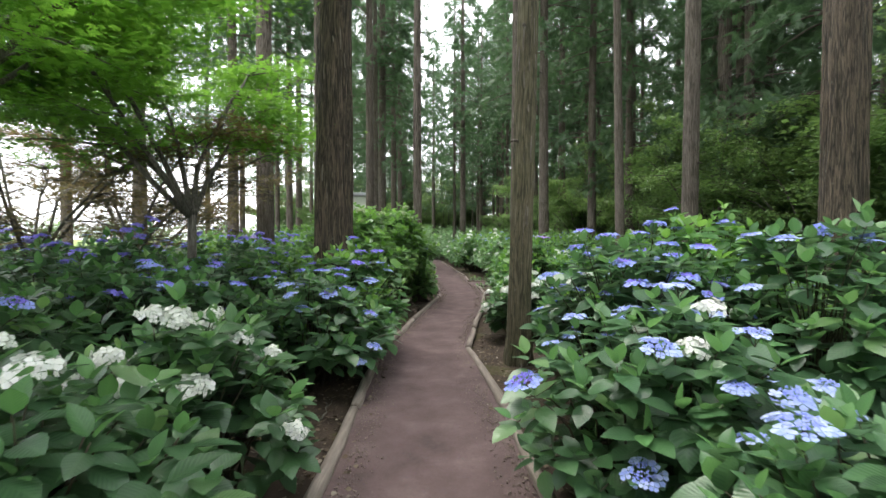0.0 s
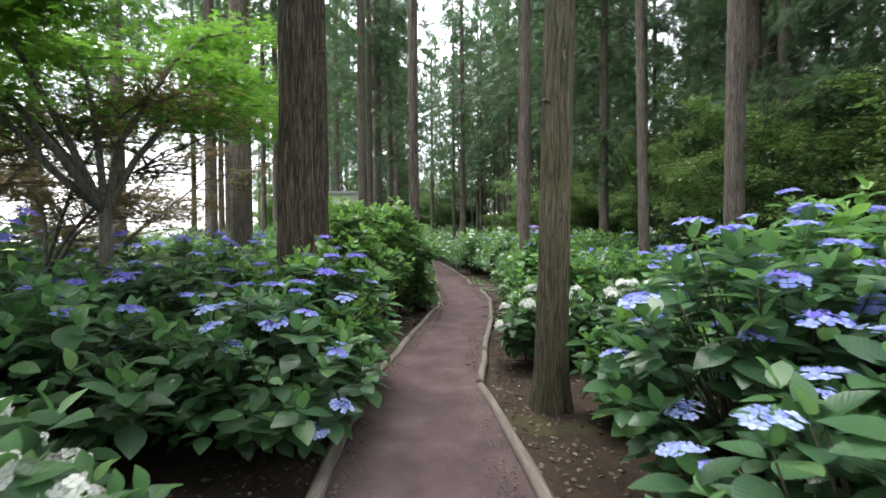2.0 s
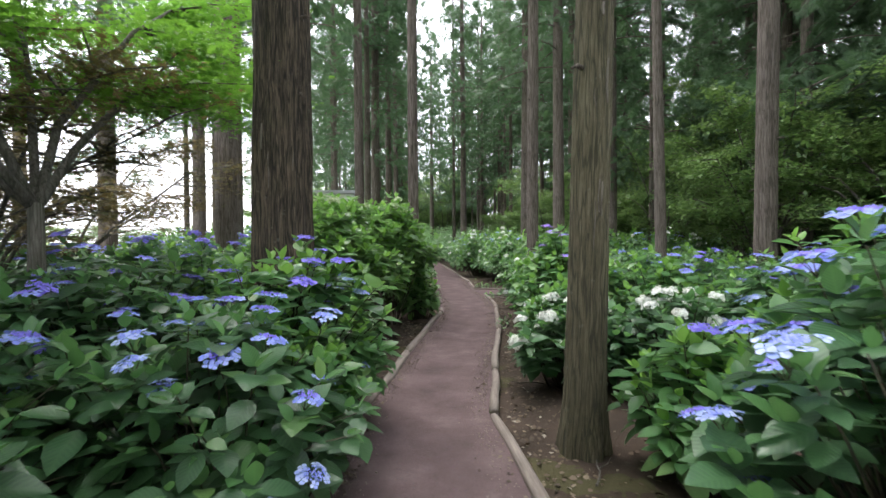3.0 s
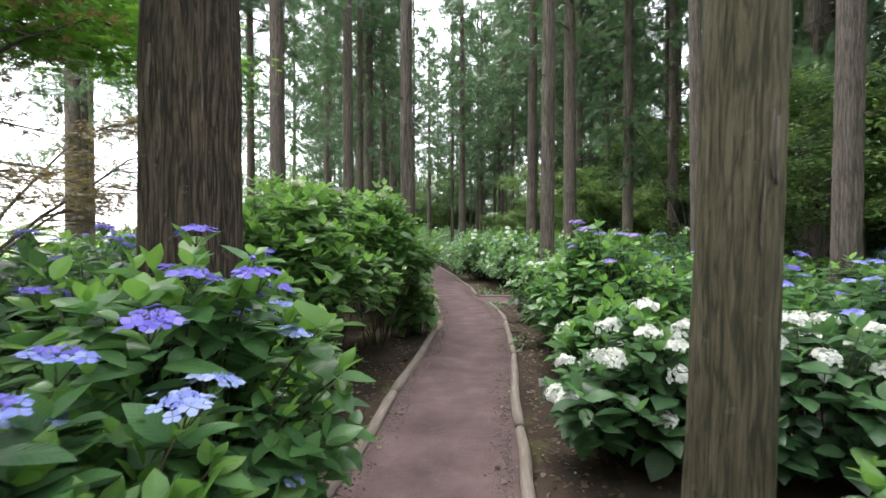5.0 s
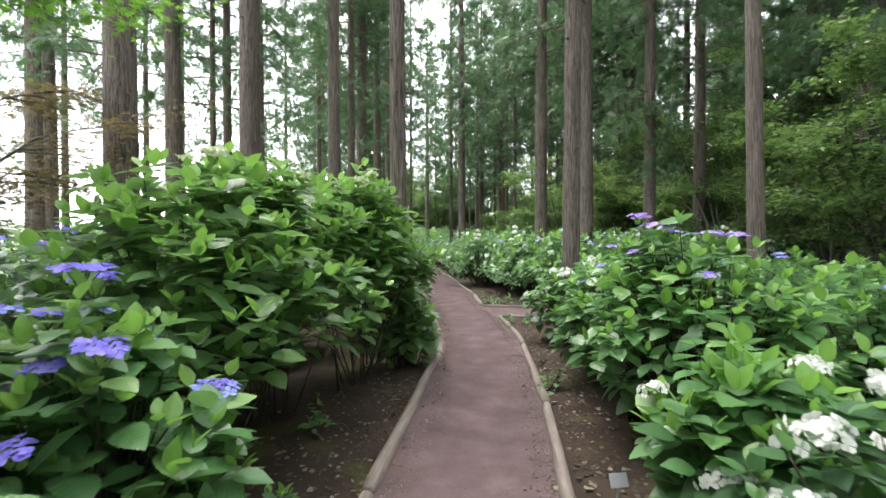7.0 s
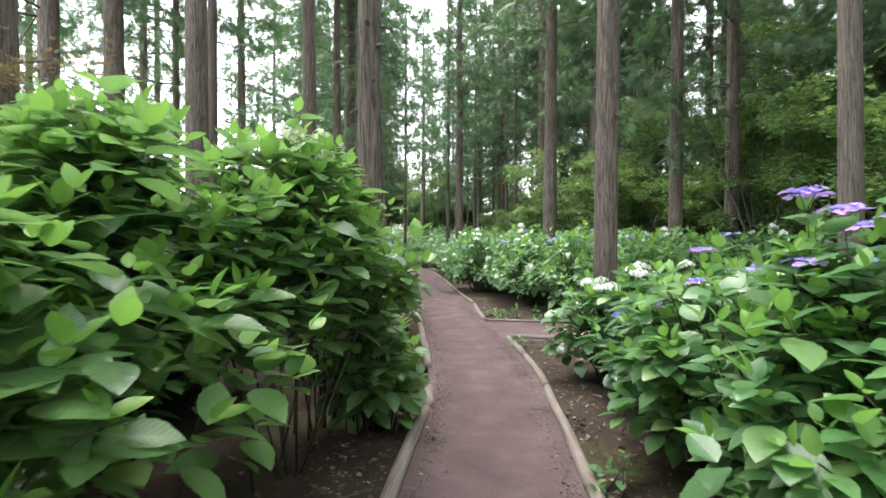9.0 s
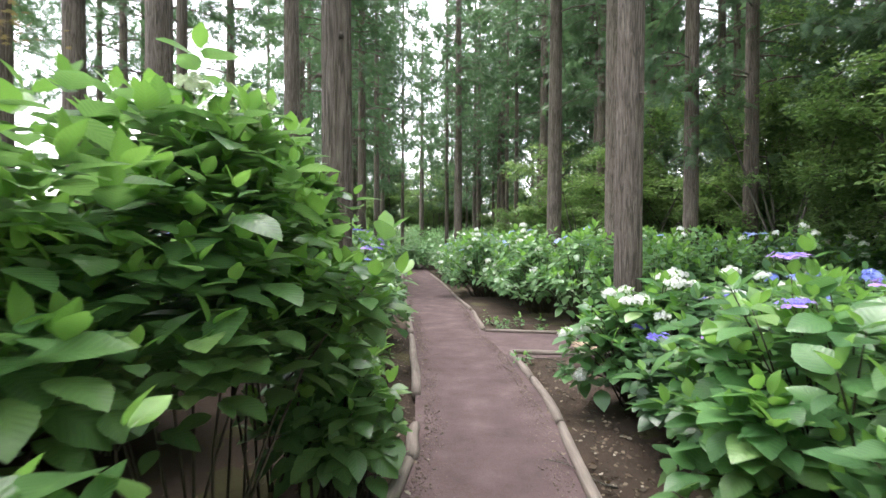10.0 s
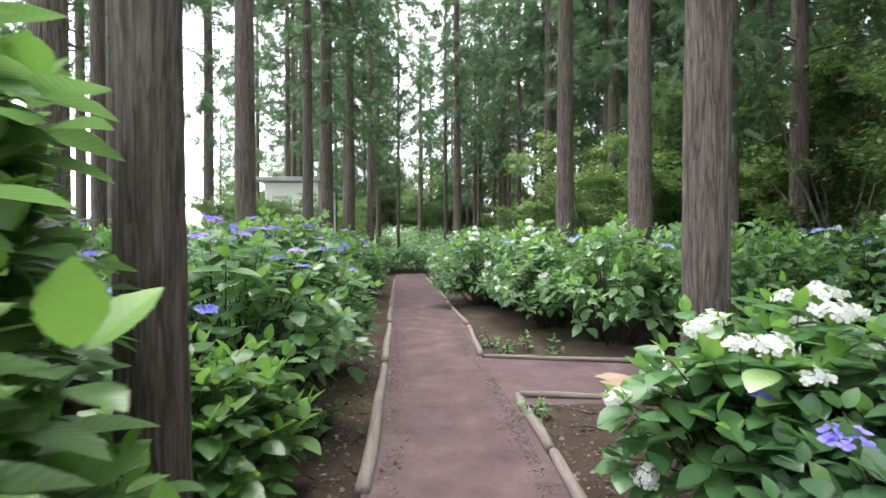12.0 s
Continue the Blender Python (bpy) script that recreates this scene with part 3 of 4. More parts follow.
    for kind, colour, count in flowers:
        for _ in range(count):
            if not free:
                break
            apart = [c for c in free[:60] if all(np.linalg.norm(tip[c] - tip[o]) > 0.15 for o in used)]
            i = (apart or free)[0]
            free.remove(i)
            used.append(i)
            q = Vector((0, 0, 1)).rotation_difference(Vector(stem_dir[i] + np.array([0, 0, 0.9]) + rng.normal(0, 0.12, 3)))
            fl = part("flower_head", FLOWERS[(kind, colour)][int(rng.integers(len(FLOWERS[(kind, colour)])))], ob)
            s = rng.uniform(0.88, 1.25) * (0.92 if kind == "cluster" else 1.0)
            fl.matrix_basis = Matrix.LocRotScale(Vector(tip[i] + stem_dir[i] * 0.07), q @ Euler((0, 0, rng.uniform(0, 6))).to_quaternion(), (s, s, s))
    return ob


WHITE = "hydrangea bush with white flower clusters over dark green leaves"
BLUE = "lacecap hydrangea bush with lavender-blue flower heads"
PALE = "lacecap hydrangea bush with pale blue and white flower heads"
VIOLET = "hydrangea bush with deep violet-blue lacecap flowers"
TALL = "tall bright green hydrangea bush with few greenish buds"
PURPLE = "green hydrangea bush with a few purple flower heads"
NEAR = [
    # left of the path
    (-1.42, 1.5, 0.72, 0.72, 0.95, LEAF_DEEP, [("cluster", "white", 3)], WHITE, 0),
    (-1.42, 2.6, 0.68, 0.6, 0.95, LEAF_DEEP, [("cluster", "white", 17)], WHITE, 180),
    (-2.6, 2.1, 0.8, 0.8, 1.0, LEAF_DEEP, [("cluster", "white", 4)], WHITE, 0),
    (-1.3, 4.8, 0.85, 0.85, 1.0, LEAF_DEEP, [("lacecap", "blue", 11), ("lacecap", "pale", 17)], BLUE, 220),
    (-2.4, 4.1, 0.9, 0.9, 1.1, LEAF_DEEP, [("lacecap", "blue", 9)], BLUE, 0),
    (-2.5, 5.5, 0.9, 0.9, 1.15, LEAF_DEEP, [("lacecap", "blue", 8), ("lacecap", "violet", 3)], BLUE, 0),
    (-1.25, 5.75, 0.74, 0.55, 1.3, LEAF_FRESH, [("lacecap", "violet", 11), ("lacecap", "pale", 3)], VIOLET, 200),
    (-1.2, 6.32, 0.46, 0.38, 1.0, LEAF_FRESH, [("lacecap", "violet", 6)], VIOLET, 120),
    (-1.12, 5.15, 0.5, 0.45, 0.92, LEAF_FRESH, [("lacecap", "pale", 3)], PALE, 120),
    (-1.4, 7.3, 0.52, 0.52, 1.12, LEAF_FRESH, [("lacecap", "violet", 7), ("lacecap", "blue", 3)], VIOLET, 160),
    (-2.5, 7.3, 0.9, 0.9, 1.2, LEAF_FRESH, [("lacecap", "blue", 4)], BLUE, 0),
    (-1.7, 8.6, 0.98, 0.9, 1.85, LEAF_TALL, [("cluster", "green", 2)], TALL, 200),
    (-1.04, 10.3, 0.8, 0.62, 1.95, LEAF_TALL, [("cluster", "green", 6)], TALL, 220),
    (-1.55, 9.5, 0.7, 0.6, 1.96, LEAF_TALL, [("cluster", "green", 3)], TALL, 0),
    (-2.2, 10.1, 0.9, 0.75, 2.1, LEAF_TALL, [("cluster", "green", 3)], TALL, 0),
    (-1.0, 11.0, 0.6, 0.48, 2.0, LEAF_TALL, [("cluster", "green", 2)], TALL, 200),
    (-0.62, 11.05, 0.4, 0.34, 0.9, LEAF_TALL, [], TALL, 120),
    (-0.95, 12.4, 0.5, 0.6, 0.85, LEAF_TALL, [("cluster", "white", 1)], TALL, 120),
    (-2.4, 11.6, 0.9, 0.9, 1.6, LEAF_TALL, [], TALL, 0),
    (-1.3, 13.6, 0.85, 0.9, 1.45, LEAF_PALE_LIT, [("lacecap", "purple", 5), ("lacecap", "blue", 4)], PURPLE, 120),
    (-1.45, 15.2, 0.95, 0.9, 1.55, LEAF_PALE_LIT, [("lacecap", "violet", 9), ("lacecap", "purple", 6)], PURPLE, 0),
    # right of the path
    (1.32, 1.4, 0.62, 0.6, 0.82, LEAF_DEEP, [("lacecap", "pale", 4), ("cluster", "white", 1)], PALE, 0),
    (1.1, 2.5, 0.74, 0.8, 1.02, LEAF_DEEP, [("lacecap", "pale", 20), ("lacecap", "blue", 4), ("cluster", "white", 3)], PALE, 200),
    (1.42, 3.6, 0.74, 0.8, 1.36, LEAF_DEEP, [("lacecap", "blue", 32), ("lacecap", "pale", 10)], PALE, 220),
    (2.5, 3.2, 0.9, 0.9, 1.5, LEAF_DEEP, [("mop", "blue", 5), ("lacecap", "pale", 9)], PALE, 0),
    (1.42, 5.12, 0.46, 0.42, 0.82, LEAF_FRESH, [("lacecap", "violet", 2)], BLUE, 140),
    (2.35, 4.5, 0.95, 0.9, 1.6, LEAF_FRESH, [("lacecap", "blue", 6), ("lacecap", "pale", 3)], BLUE, 0),
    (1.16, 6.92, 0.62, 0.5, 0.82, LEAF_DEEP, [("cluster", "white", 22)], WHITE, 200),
    (1.22, 7.72, 0.46, 0.45, 0.9, LEAF_FRESH, [("cluster", "white", 2)], WHITE, 120),
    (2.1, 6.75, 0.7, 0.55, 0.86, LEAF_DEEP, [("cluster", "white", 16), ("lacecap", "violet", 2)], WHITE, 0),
    (1.66, 8.9, 0.8, 0.8, 1.36, LEAF_FRESH, [("lacecap", "purple", 5)], PURPLE, 200),
    (1.5, 9.4, 0.4, 0.36, 1.48, LEAF_PALE_LIT, [("lacecap", "purple", 6)], PURPLE, 0),
    (2.7, 8.7, 0.8, 0.8, 1.1, LEAF_FRESH, [("lacecap", "blue", 5)], BLUE, 0),
    (1.74, 10.35, 0.84, 0.8, 1.25, LEAF_FRESH, [("lacecap", "purple", 4)], PURPLE, 200),
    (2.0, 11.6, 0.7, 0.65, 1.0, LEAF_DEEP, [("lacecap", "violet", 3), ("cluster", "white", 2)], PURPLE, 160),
    (1.8, 12.35, 0.74, 0.62, 1.05, LEAF_FRESH, [("cluster", "white", 28), ("lacecap", "violet", 3)], WHITE, 200),
    (2.75, 12.2, 0.75, 0.7, 1.05, LEAF_FRESH, [("cluster", "white", 12), ("lacecap", "violet", 5)], WHITE, 0),
    (3.1, 10.6, 0.9, 0.9, 1.15, LEAF_DEEP, [("lacecap", "blue", 5)], BLUE, 0),
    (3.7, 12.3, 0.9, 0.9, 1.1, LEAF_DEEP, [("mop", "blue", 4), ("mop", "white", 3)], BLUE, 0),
]
for s, (bx, by, brx, bry, bh, bm, fl, lab, one) in enumerate(NEAR):
    hydrangea(bx, by, brx, bry, bh, bm, fl, 1000 + s, shoots=int((155 if bh < 1.7 else 165) * (0.45 + brx * bh)), leaf=0.15 if bh < 1.7 else 0.152, singles=one, label=lab)

SPROUT = "low young hydrangea shoot beside the path"
for s, (sx, sy) in enumerate([(-0.92, 6.05), (-0.98, 7.9), (1.05, 16.25), (1.35, 16.45), (0.95, 16.6), (-0.62, 13.6), (0.98, 13.9), (-1.05, 9.1), (0.85, 10.1), (1.7, 16.2)]):
    hydrangea(sx, sy, 0.13, 0.13, 0.2 if s else 0.36, LEAF_FRESH, [], 1500 + s, shoots=6, leaf=0.075 if s else 0.12, label=SPROUT, pairs=3)

FAR_KINDS = [
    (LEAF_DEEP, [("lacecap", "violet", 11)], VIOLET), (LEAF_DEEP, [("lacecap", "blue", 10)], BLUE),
    (LEAF_PALE_LIT, [("cluster", "white", 12), ("lacecap", "pale", 3)], WHITE), (LEAF_PALE_LIT, [("lacecap", "pale", 4)], PALE),
    (LEAF_FRESH, [("lacecap", "purple", 6), ("lacecap", "violet", 6)], PURPLE), (LEAF_PALE_LIT, [], TALL)]
FAR = [hydrangea(-8.5 - 1.4 * k, 1.0, 0.95, 0.95, 1.1, m, fl, 2000 + k, shoots=150, leaf=0.155, near=False, label=lab, pairs=4) for k, (m, fl, lab) in enumerate(FAR_KINDS)]


def carpet(x0, x1, y0, y1, step, kinds, height, seed, keep):
    rng = np.random.default_rng(seed)
    for yy in np.arange(y0, y1, step):
        for xx in np.arange(x0, x1, step):
            px, py = xx + rng.uniform(-0.3, 0.3), yy + rng.uniform(-0.3, 0.3)
            src, s, hz, turn = kinds[int(rng.integers(len(kinds)))], rng.uniform(0.9, 1.15), height * rng.uniform(0.88, 1.12), rng.uniform(0, 360)
            if keep(px, py):
                copy_thing(FAR[src], pose(px, py, 0, 0, 0, turn) @ Matrix.Diagonal((s, s, hz, 1)))


carpet(-8.5, -3.0, 1.2, 16, 1.3, [0, 0, 1, 5], 1.15, 1, lambda px, py: True)
carpet(-8, -1.2, 16.5, 27, 1.4, [0, 4, 5, 5, 4], 1.5, 2, lambda px, py: px < edge_x(LEFT_EDGE, py) - 0.7)
carpet(3.6, 9.5, 0.6, 13.6, 1.5, [1, 3, 0, 5], 0.95, 3, lambda px, py: True)
carpet(-1.5, 9.5, 17.0, 28, 1.3, [2, 5, 5, 3, 2], 1.38, 4, lambda px, py: px > edge_x(RIGHT_EDGE, py) + 0.8)


def distant_shrubs(areas, seed):
    """The far shrub layer, too distant to tell its bushes apart, as one mesh."""
    rng = np.random.default_rng(seed)
    rots, locs = [], []
    src = [SHAPES[o.name] for o in FAR]
    for x0, x1, y0, y1, step, keep in areas:
        for yy in np.arange(y0, y1, step):
            for xx in np.arange(x0, x1, step):
                px, py, t, k = xx + rng.uniform(-0.4, 0.4), yy + rng.uniform(-0.4, 0.4), rng.uniform(0, 6.28), int(rng.integers(len(src)))
                if not keep(px, py):
                    continue
                r, l = src[k][0][k::3], src[k][1][k::3]
                s = rng.uniform(1.0, 1.25)
                m = np.array([[math.cos(t), -math.sin(t), 0], [math.sin(t), math.cos(t), 0], [0, 0, 1]])
                rots.append(np.einsum("ij,njk->nik", m, r) * 1.6)
                tall = 2.3 if py > 44 or px > 24 else 1.0
                locs.append((l * s * np.array([1.3 if tall > 1 else 1.0, 1.0, tall])) @ m.T + np.array([px, py, 0]))
    ob = new("distant_shrubs", scatter("distant_shrubs", (DIAMOND_LEAF[0], DIAMOND_LEAF[1], None), np.concatenate(rots), np.concatenate(locs), [LEAF_PALE_LIT]))
    tagged(ob, "far layer of light green shrubs under the trees, with unseen ones added behind the start", "shrubs", kind="stuff")


DIAMOND_LEAF = (np.array([(0, 0, 0), (0.33, 0.42, 0.05), (0, 1, -0.1), (-0.33, 0.42, 0.05)]), np.array([(0, 1, 2), (0, 2, 3)]))
# the area at y -9 to -0.5 is unseen, added to block low light
distant_shrubs([(-8, -1.9, 27, 36, 1.5, lambda px, py: px < edge_x(LEFT_EDGE, py) - 0.75),
                (-2, 9.5, 28, 36, 1.4, lambda px, py: px > edge_x(RIGHT_EDGE, py) + 0.85 or py > 33),
                (-9, 9, 35, 44, 1.6, lambda px, py: True), (10.2, 26, -8, 40, 1.9, lambda px, py: True), (26, 58, -14, 66, 3.4, lambda px, py: True), (-12, 10, -9, -0.5, 1.4, lambda px, py: abs(px) > 1.3), (-16, 18, 45, 64, 2.0, lambda px, py: True)], 6)


# ---- cedars ----
def trunk_mesh(d, height, fine, seed):
    """A straight cedar trunk with a flared, buttressed foot and furrowed bark, as fine as needed."""
    rng = np.random.default_rng(seed)
    segs = 192 if fine else 20
    zs = np.concatenate([np.arange(-0.1, 5.5, 0.07), np.linspace(5.5, height, 20)]) if fine else np.concatenate([[-0.1, 0.1, 0.25, 0.5, 1.0], np.linspace(1.8, height, 16)])
    ang = np.linspace(0, 2 * np.pi, segs, endpoint=False)
    A, Z = np.meshgrid(ang, zs)
    r = d / 2 * (1 - 0.8 * np.clip(Z, 0, None) / height * 0.8)
    flare = np.exp(-np.clip(Z, 0, None) / 0.28)
    r = r * (1 + flare * (0.28 + 0.16 * np.sin(5 * A + seed) + 0.08 * np.sin(9 * A + 2 * seed)))
    r = r * (1 + 0.03 * np.sin(2 * A + seed + 0.3 * Z) + 0.015 * np.sin(3 * A - 0.8 * Z))
    if fine:
        ridge = 0
        for na, dz, amp in ((19, 1.6, 0.35), (44, 1.0, 0.55), (82, 0.45, 0.4)):
            grid = rng.uniform(0, 1, (int(24 / dz) + 3, na))
            u, w = A / (2 * np.pi) * na + 0.6 * np.sin(1.1 * Z + na), (Z + 0.2) / dz
            u0, w0 = np.floor(u).astype(int), np.clip(np.floor(w).astype(int), 0, len(grid) - 2)
            fu, fw = u - u0, np.clip(w - w0, 0, 1)
            fu, fw = fu * fu * (3 - 2 * fu), fw * fw * (3 - 2 * fw)
            top = grid[w0, u0 % na] * (1 - fu) + grid[w0, (u0 + 1) % na] * fu
            bot = grid[w0 + 1, u0 % na] * (1 - fu) + grid[w0 + 1, (u0 + 1) % na] * fu
            ridge = ridge + amp * (1 - np.abs(2 * (top * (1 - fw) + bot * fw) - 1))
        r = r + (0.03 if d > 0.48 else 0.015) * (ridge - 0.7) + rng.normal(0, 0.001, r.shape)
    lean = rng.normal(0, 0.003, 2)
    x, y = r * np.cos(A) + lean[0] * Z + 0.01 * np.sin(0.5 * Z + seed) - 0.01 * math.sin(seed + 0.7), r * np.sin(A) + lean[1] * Z
    i, j = np.meshgrid(np.arange(len(zs) - 1), np.arange(segs), indexing="ij")
    q = np.stack([i * segs + j, i * segs + (j + 1) % segs, (i + 1) * segs + (j + 1) % segs, (i + 1) * segs + j], -1).reshape(-1, 4)
    return np.stack([x, y, Z], -1).reshape(-1, 3), q


def frond_template():
    """A drooping cedar spray about 1 long: a row of narrow needles' bundles to both sides."""
    v, f = [], []
    for i in range(9):
        t = 0.06 + i * 0.11
        ln = 0.34 * (1 - 0.55 * t)
        for s in (-1, 1):
            b = len(v)
            z0, z1 = -0.25 * t * t, -0.25 * t * t - 0.1
            v += [(0, t - 0.03, z0), (s * ln * 0.5, t + 0.07, (z0 + z1) / 2 + 0.03), (s * ln, t + 0.22, z1), (0, t + 0.05, z0)]
            f += [(b, b + 1, b + 3), (b + 1, b + 2, b + 3)]
    return np.array(v), np.array(f), None


FROND = frond_template()


def cedar_crown(seed, z0, z1, reach, branches, per, bunch=6):
    """Whorled, sagging branches with sprays along them; returns the branch wood and the sprays."""
    rng = np.random.default_rng(seed)
    tubes, rot, loc = [], [], []
    for k in range(branches):
        t = rng.uniform() ** 0.85
        z, az = z0 + (z1 - z0) * t, rng.uniform(0, 6.28)
        ln = reach * (1 - 0.72 * t) * rng.uniform(0.6, 1.1)
        d = np.array([math.cos(az), math.sin(az), 0])
        s = np.linspace(0, 1, 5)
        pts = np.array([0, 0, z]) + d * (s * ln)[:, None] + np.stack([np.zeros(5), np.zeros(5), 0.12 * ln * s - 0.42 * ln * s * s], -1)
        tubes.append(tube(pts, np.linspace(0.028, 0.006, 5), 4))
        tufts = max(3, int(per * 0.3 * (0.5 + ln / reach)))
        u = np.repeat(np.sqrt(rng.uniform(0.12, 1.0, tufts)), bunch)
        n = len(u)
        ctr = np.stack([np.interp(u, s, pts[:, c]) for c in range(3)], -1)
        sidew = np.cross(d, [0, 0, 1])
        swing = np.repeat(rng.normal(0, 0.14 * ln, tufts), bunch)[:, None] * sidew
        at = ctr + swing * u[:, None] + rng.normal(0, 0.09, (n, 3))
        out = d * 0.7 + rng.normal(0, 0.75, (n, 3)) + np.array([0, 0, -0.1])
        rot.append(frames_of(out, np.array([0, 0, 1.0]) + rng.normal(0, 0.5, (n, 3)), rng.uniform(0.18, 0.4, n)))
        loc.append(at)
    return tubes_mesh("limb_framework", tubes, [BARK]), scatter("foliage", FROND, np.concatenate(rot), np.concatenate(loc), [NEEDLE], False)


CROWNS = [cedar_crown(50 + k, z0, 24, 2.4, 42, 15) for k, z0 in enumerate((10.0, 8.0, 6.5))]
# wider crowns above the view, an assumed canopy to shade the beds below
CROWNS_SHADING = [cedar_crown(95 + k, z0, 24, 3.3, 50, 18) for k, z0 in enumerate((9.5, 8.5))]
CROWNS_FAR = [cedar_crown(80 + k, z0, 25, 2.9, 118, 19) for k, z0 in enumerate((7.0, 5.5))]
CROWNS_LOW = [cedar_crown(60 + k, z0, 22, 3.0, 112, 24) for k, z0 in enumerate((4.4, 3.4))]
TRUNKS = [mesh_np("trunk", *trunk_mesh(0.4, 23, False, 70 + k), [BARK], None, True) for k in range(4)]


def stub(parent, rng, d, z):
    """A dead branch snag."""
    az, ln = rng.uniform(0, 6.28), rng.uniform(0.04, 0.14)
    c, s = math.cos(az), math.sin(az)
    r0 = d / 2 * 0.85
    part("branch_stub", tubes_mesh("branch_stub", [tube([(c * r0, s * r0, z), (c * (r0 + ln * 0.5), s * (r0 + ln * 0.5), z + 0.01), (c * (r0 + ln), s * (r0 + ln), z - 0.02)], [0.02, 0.014, 0.007], 6)], [BARK]), parent)


def cedar(x, y, d, seed, fine=False, crown=None, mossy=False, lean=0.0, label=""):
    rng = np.random.default_rng(seed)
    ob = thing("cedar_tree", x, y, -0.02, label or "tall straight cedar with grey-brown fibrous bark", "tree", "cedars", turn=float(rng.uniform(0, 360)) if not lean else 0)
    if lean:
        ob.matrix_basis = pose(x, y, -0.02, 0, lean, 0)
    if fine:
        part("trunk", mesh_np("trunk", *trunk_mesh(d, 23, True, seed), [BARK_MOSSY if mossy else BARK_DARK if d > 0.48 else BARK], None, True), ob)
        for _ in range(7):
            stub(ob, rng, d, rng.uniform(2.2, 6.0))
    else:
        tr = part("trunk", TRUNKS[seed % 4], ob)
        tr.matrix_basis = Matrix.Diagonal((d / 0.4, d / 0.4, 1, 1))
    if crown is None:
        crown = CROWNS[seed % 3]
    tagged(part("limb_framework", crown[0], ob), kind="stuff")
    tagged(part("foliage", crown[1], ob), kind="stuff")
    return ob


old_cedar = cedar(-1.57, 6.64, 0.52, 1, True, CROWNS[1], label="broad old cedar with dark furrowed reddish bark")
mossy_cedar = cedar(0.83, 5.55, 0.255, 2, True, CROWNS_SHADING[0], True, lean=1.6, label="cedar with mossy grey-brown peeling bark beside the path")
cedar(-0.70, 11.63, 0.205, 3, True, CROWNS[0], label="slender cedar with grey-brown bark beside the path")
cedar(1.87, 13.02, 0.27, 4, True, CROWNS_SHADING[0], label="cedar with pale grey fibrous bark by the side path")


def bark_strip(tree, radius, z, az, length, width, seed):
    """A pale strip of bark that peels away from the trunk at its lower end."""
    rng = np.random.default_rng(seed)
    v = []
    for i in range(7):
        t = i / 6
        lift = radius + 0.006 + 0.01 * (1 - t) ** 2
        w = width * (0.35 + 0.65 * math.sin(math.pi * (0.15 + 0.7 * t)))
        wob = 0.004 * math.sin(5 * t + seed)
        for s, thick in ((-1, 0), (1, 0), (1, -0.006), (-1, -0.006)):
            aa = az + (s * w / 2 + wob) / radius
            v.append(((lift + thick) * math.cos(aa), (lift + thick) * math.sin(aa), z + t * length))
    fc = []
    for i in range(6):
        for c in range(4):
            fc.append((i * 4 + c, i * 4 + (c + 1) % 4, (i + 1) * 4 + (c + 1) % 4, (i + 1) * 4 + c))
    fc += [(3, 2, 1, 0), (24, 25, 26, 27)]
    part("bark_strip", mesh_np("bark_strip", v, fc, [BARK_PALE], None, True), tree, "pale peeling strip of bark")


rng_b = np.random.default_rng(41)
for tree, rad, count in ((old_cedar, 0.235, 9), (mossy_cedar, 0.125, 16)):
    turn = tree.matrix_basis.to_euler().z
    for k in range(count):
        bark_strip(tree, rad, rng_b.uniform(1.2, 4.2), -math.pi / 2 + rng_b.normal(0, 0.8) - turn, rng_b.uniform(0.05, 0.34), rng_b.uniform(0.006, 0.02), k)

cedar(-4.07, 15.4, 0.38, 5, True, CROWNS[1])
cedar(-4.75, 12.5, 0.45, 6, True, CROWNS[0])
for k, (tx, ty, td) in enumerate([(-2.82, 17.65, 0.34), (-3.5, 26.0, 0.5), (-3.57, 24.0, 0.32), (-3.09, 28.0, 0.36), (-3.6, 37, 0.4), (-2.24, 39.5, 0.23), (1.24, 35.6, 0.48),
                                  (2.98, 20.5, 0.38), (5.6, 48.4, 0.7), (-7.4, 16.5, 0.4), (-4.38, 16.6, 0.2), (-6.68, 20.3, 0.3), (-6.5, 17.0, 0.4), (-14.2, 31.7, 0.4),
                                  (-14.8, 29.5, 0.32), (-7.42, 20.9, 0.22), (-14.6, 22.7, 0.6), (-20, 31, 0.4), (-7.5, 34.7, 0.34), (-9.2, 29.75, 0.45), (-17.6, 22, 0.52), (-17.1, 26.4, 0.7), (-10.5, 24.5, 0.3)]):
    cedar(tx, ty, td, 100 + k, False, CROWNS_FAR[k % 2] if ty > 22 or tx < -6 else None)
cedar(4.72, 12.9, 0.25, 130, False, CROWNS[1], lean=-1.2, label="thin reddish-brown cedar leaning slightly")
for k, (tx, ty, td) in enumerate([(5.14, 10.15, 0.34), (4.78, 5.8, 0.5), (11.7, 18.5, 0.29), (5.85, 19.3, 0.36), (3.75, 18.4, 0.42), (14.4, 30, 0.5)]):
    cedar(tx, ty, td, 140 + k, k < 2, CROWNS_SHADING[k] if k < 2 else CROWNS_FAR[k % 2])


def forest(seed, count, x0, x1, y0, y1, crowns, clear):
    rng = np.random.default_rng(seed)
    made = 0
    while made < count:
        tx, ty = rng.uniform(x0, x1), rng.uniform(y0, y1)
        sd, dd = int(rng.integers(1000)), rng.uniform(0.25, 0.5)
        if clear(tx, ty):
            continue
        cedar(tx, ty, dd, 300 + sd, False, crowns[sd % len(crowns)])
        made += 1


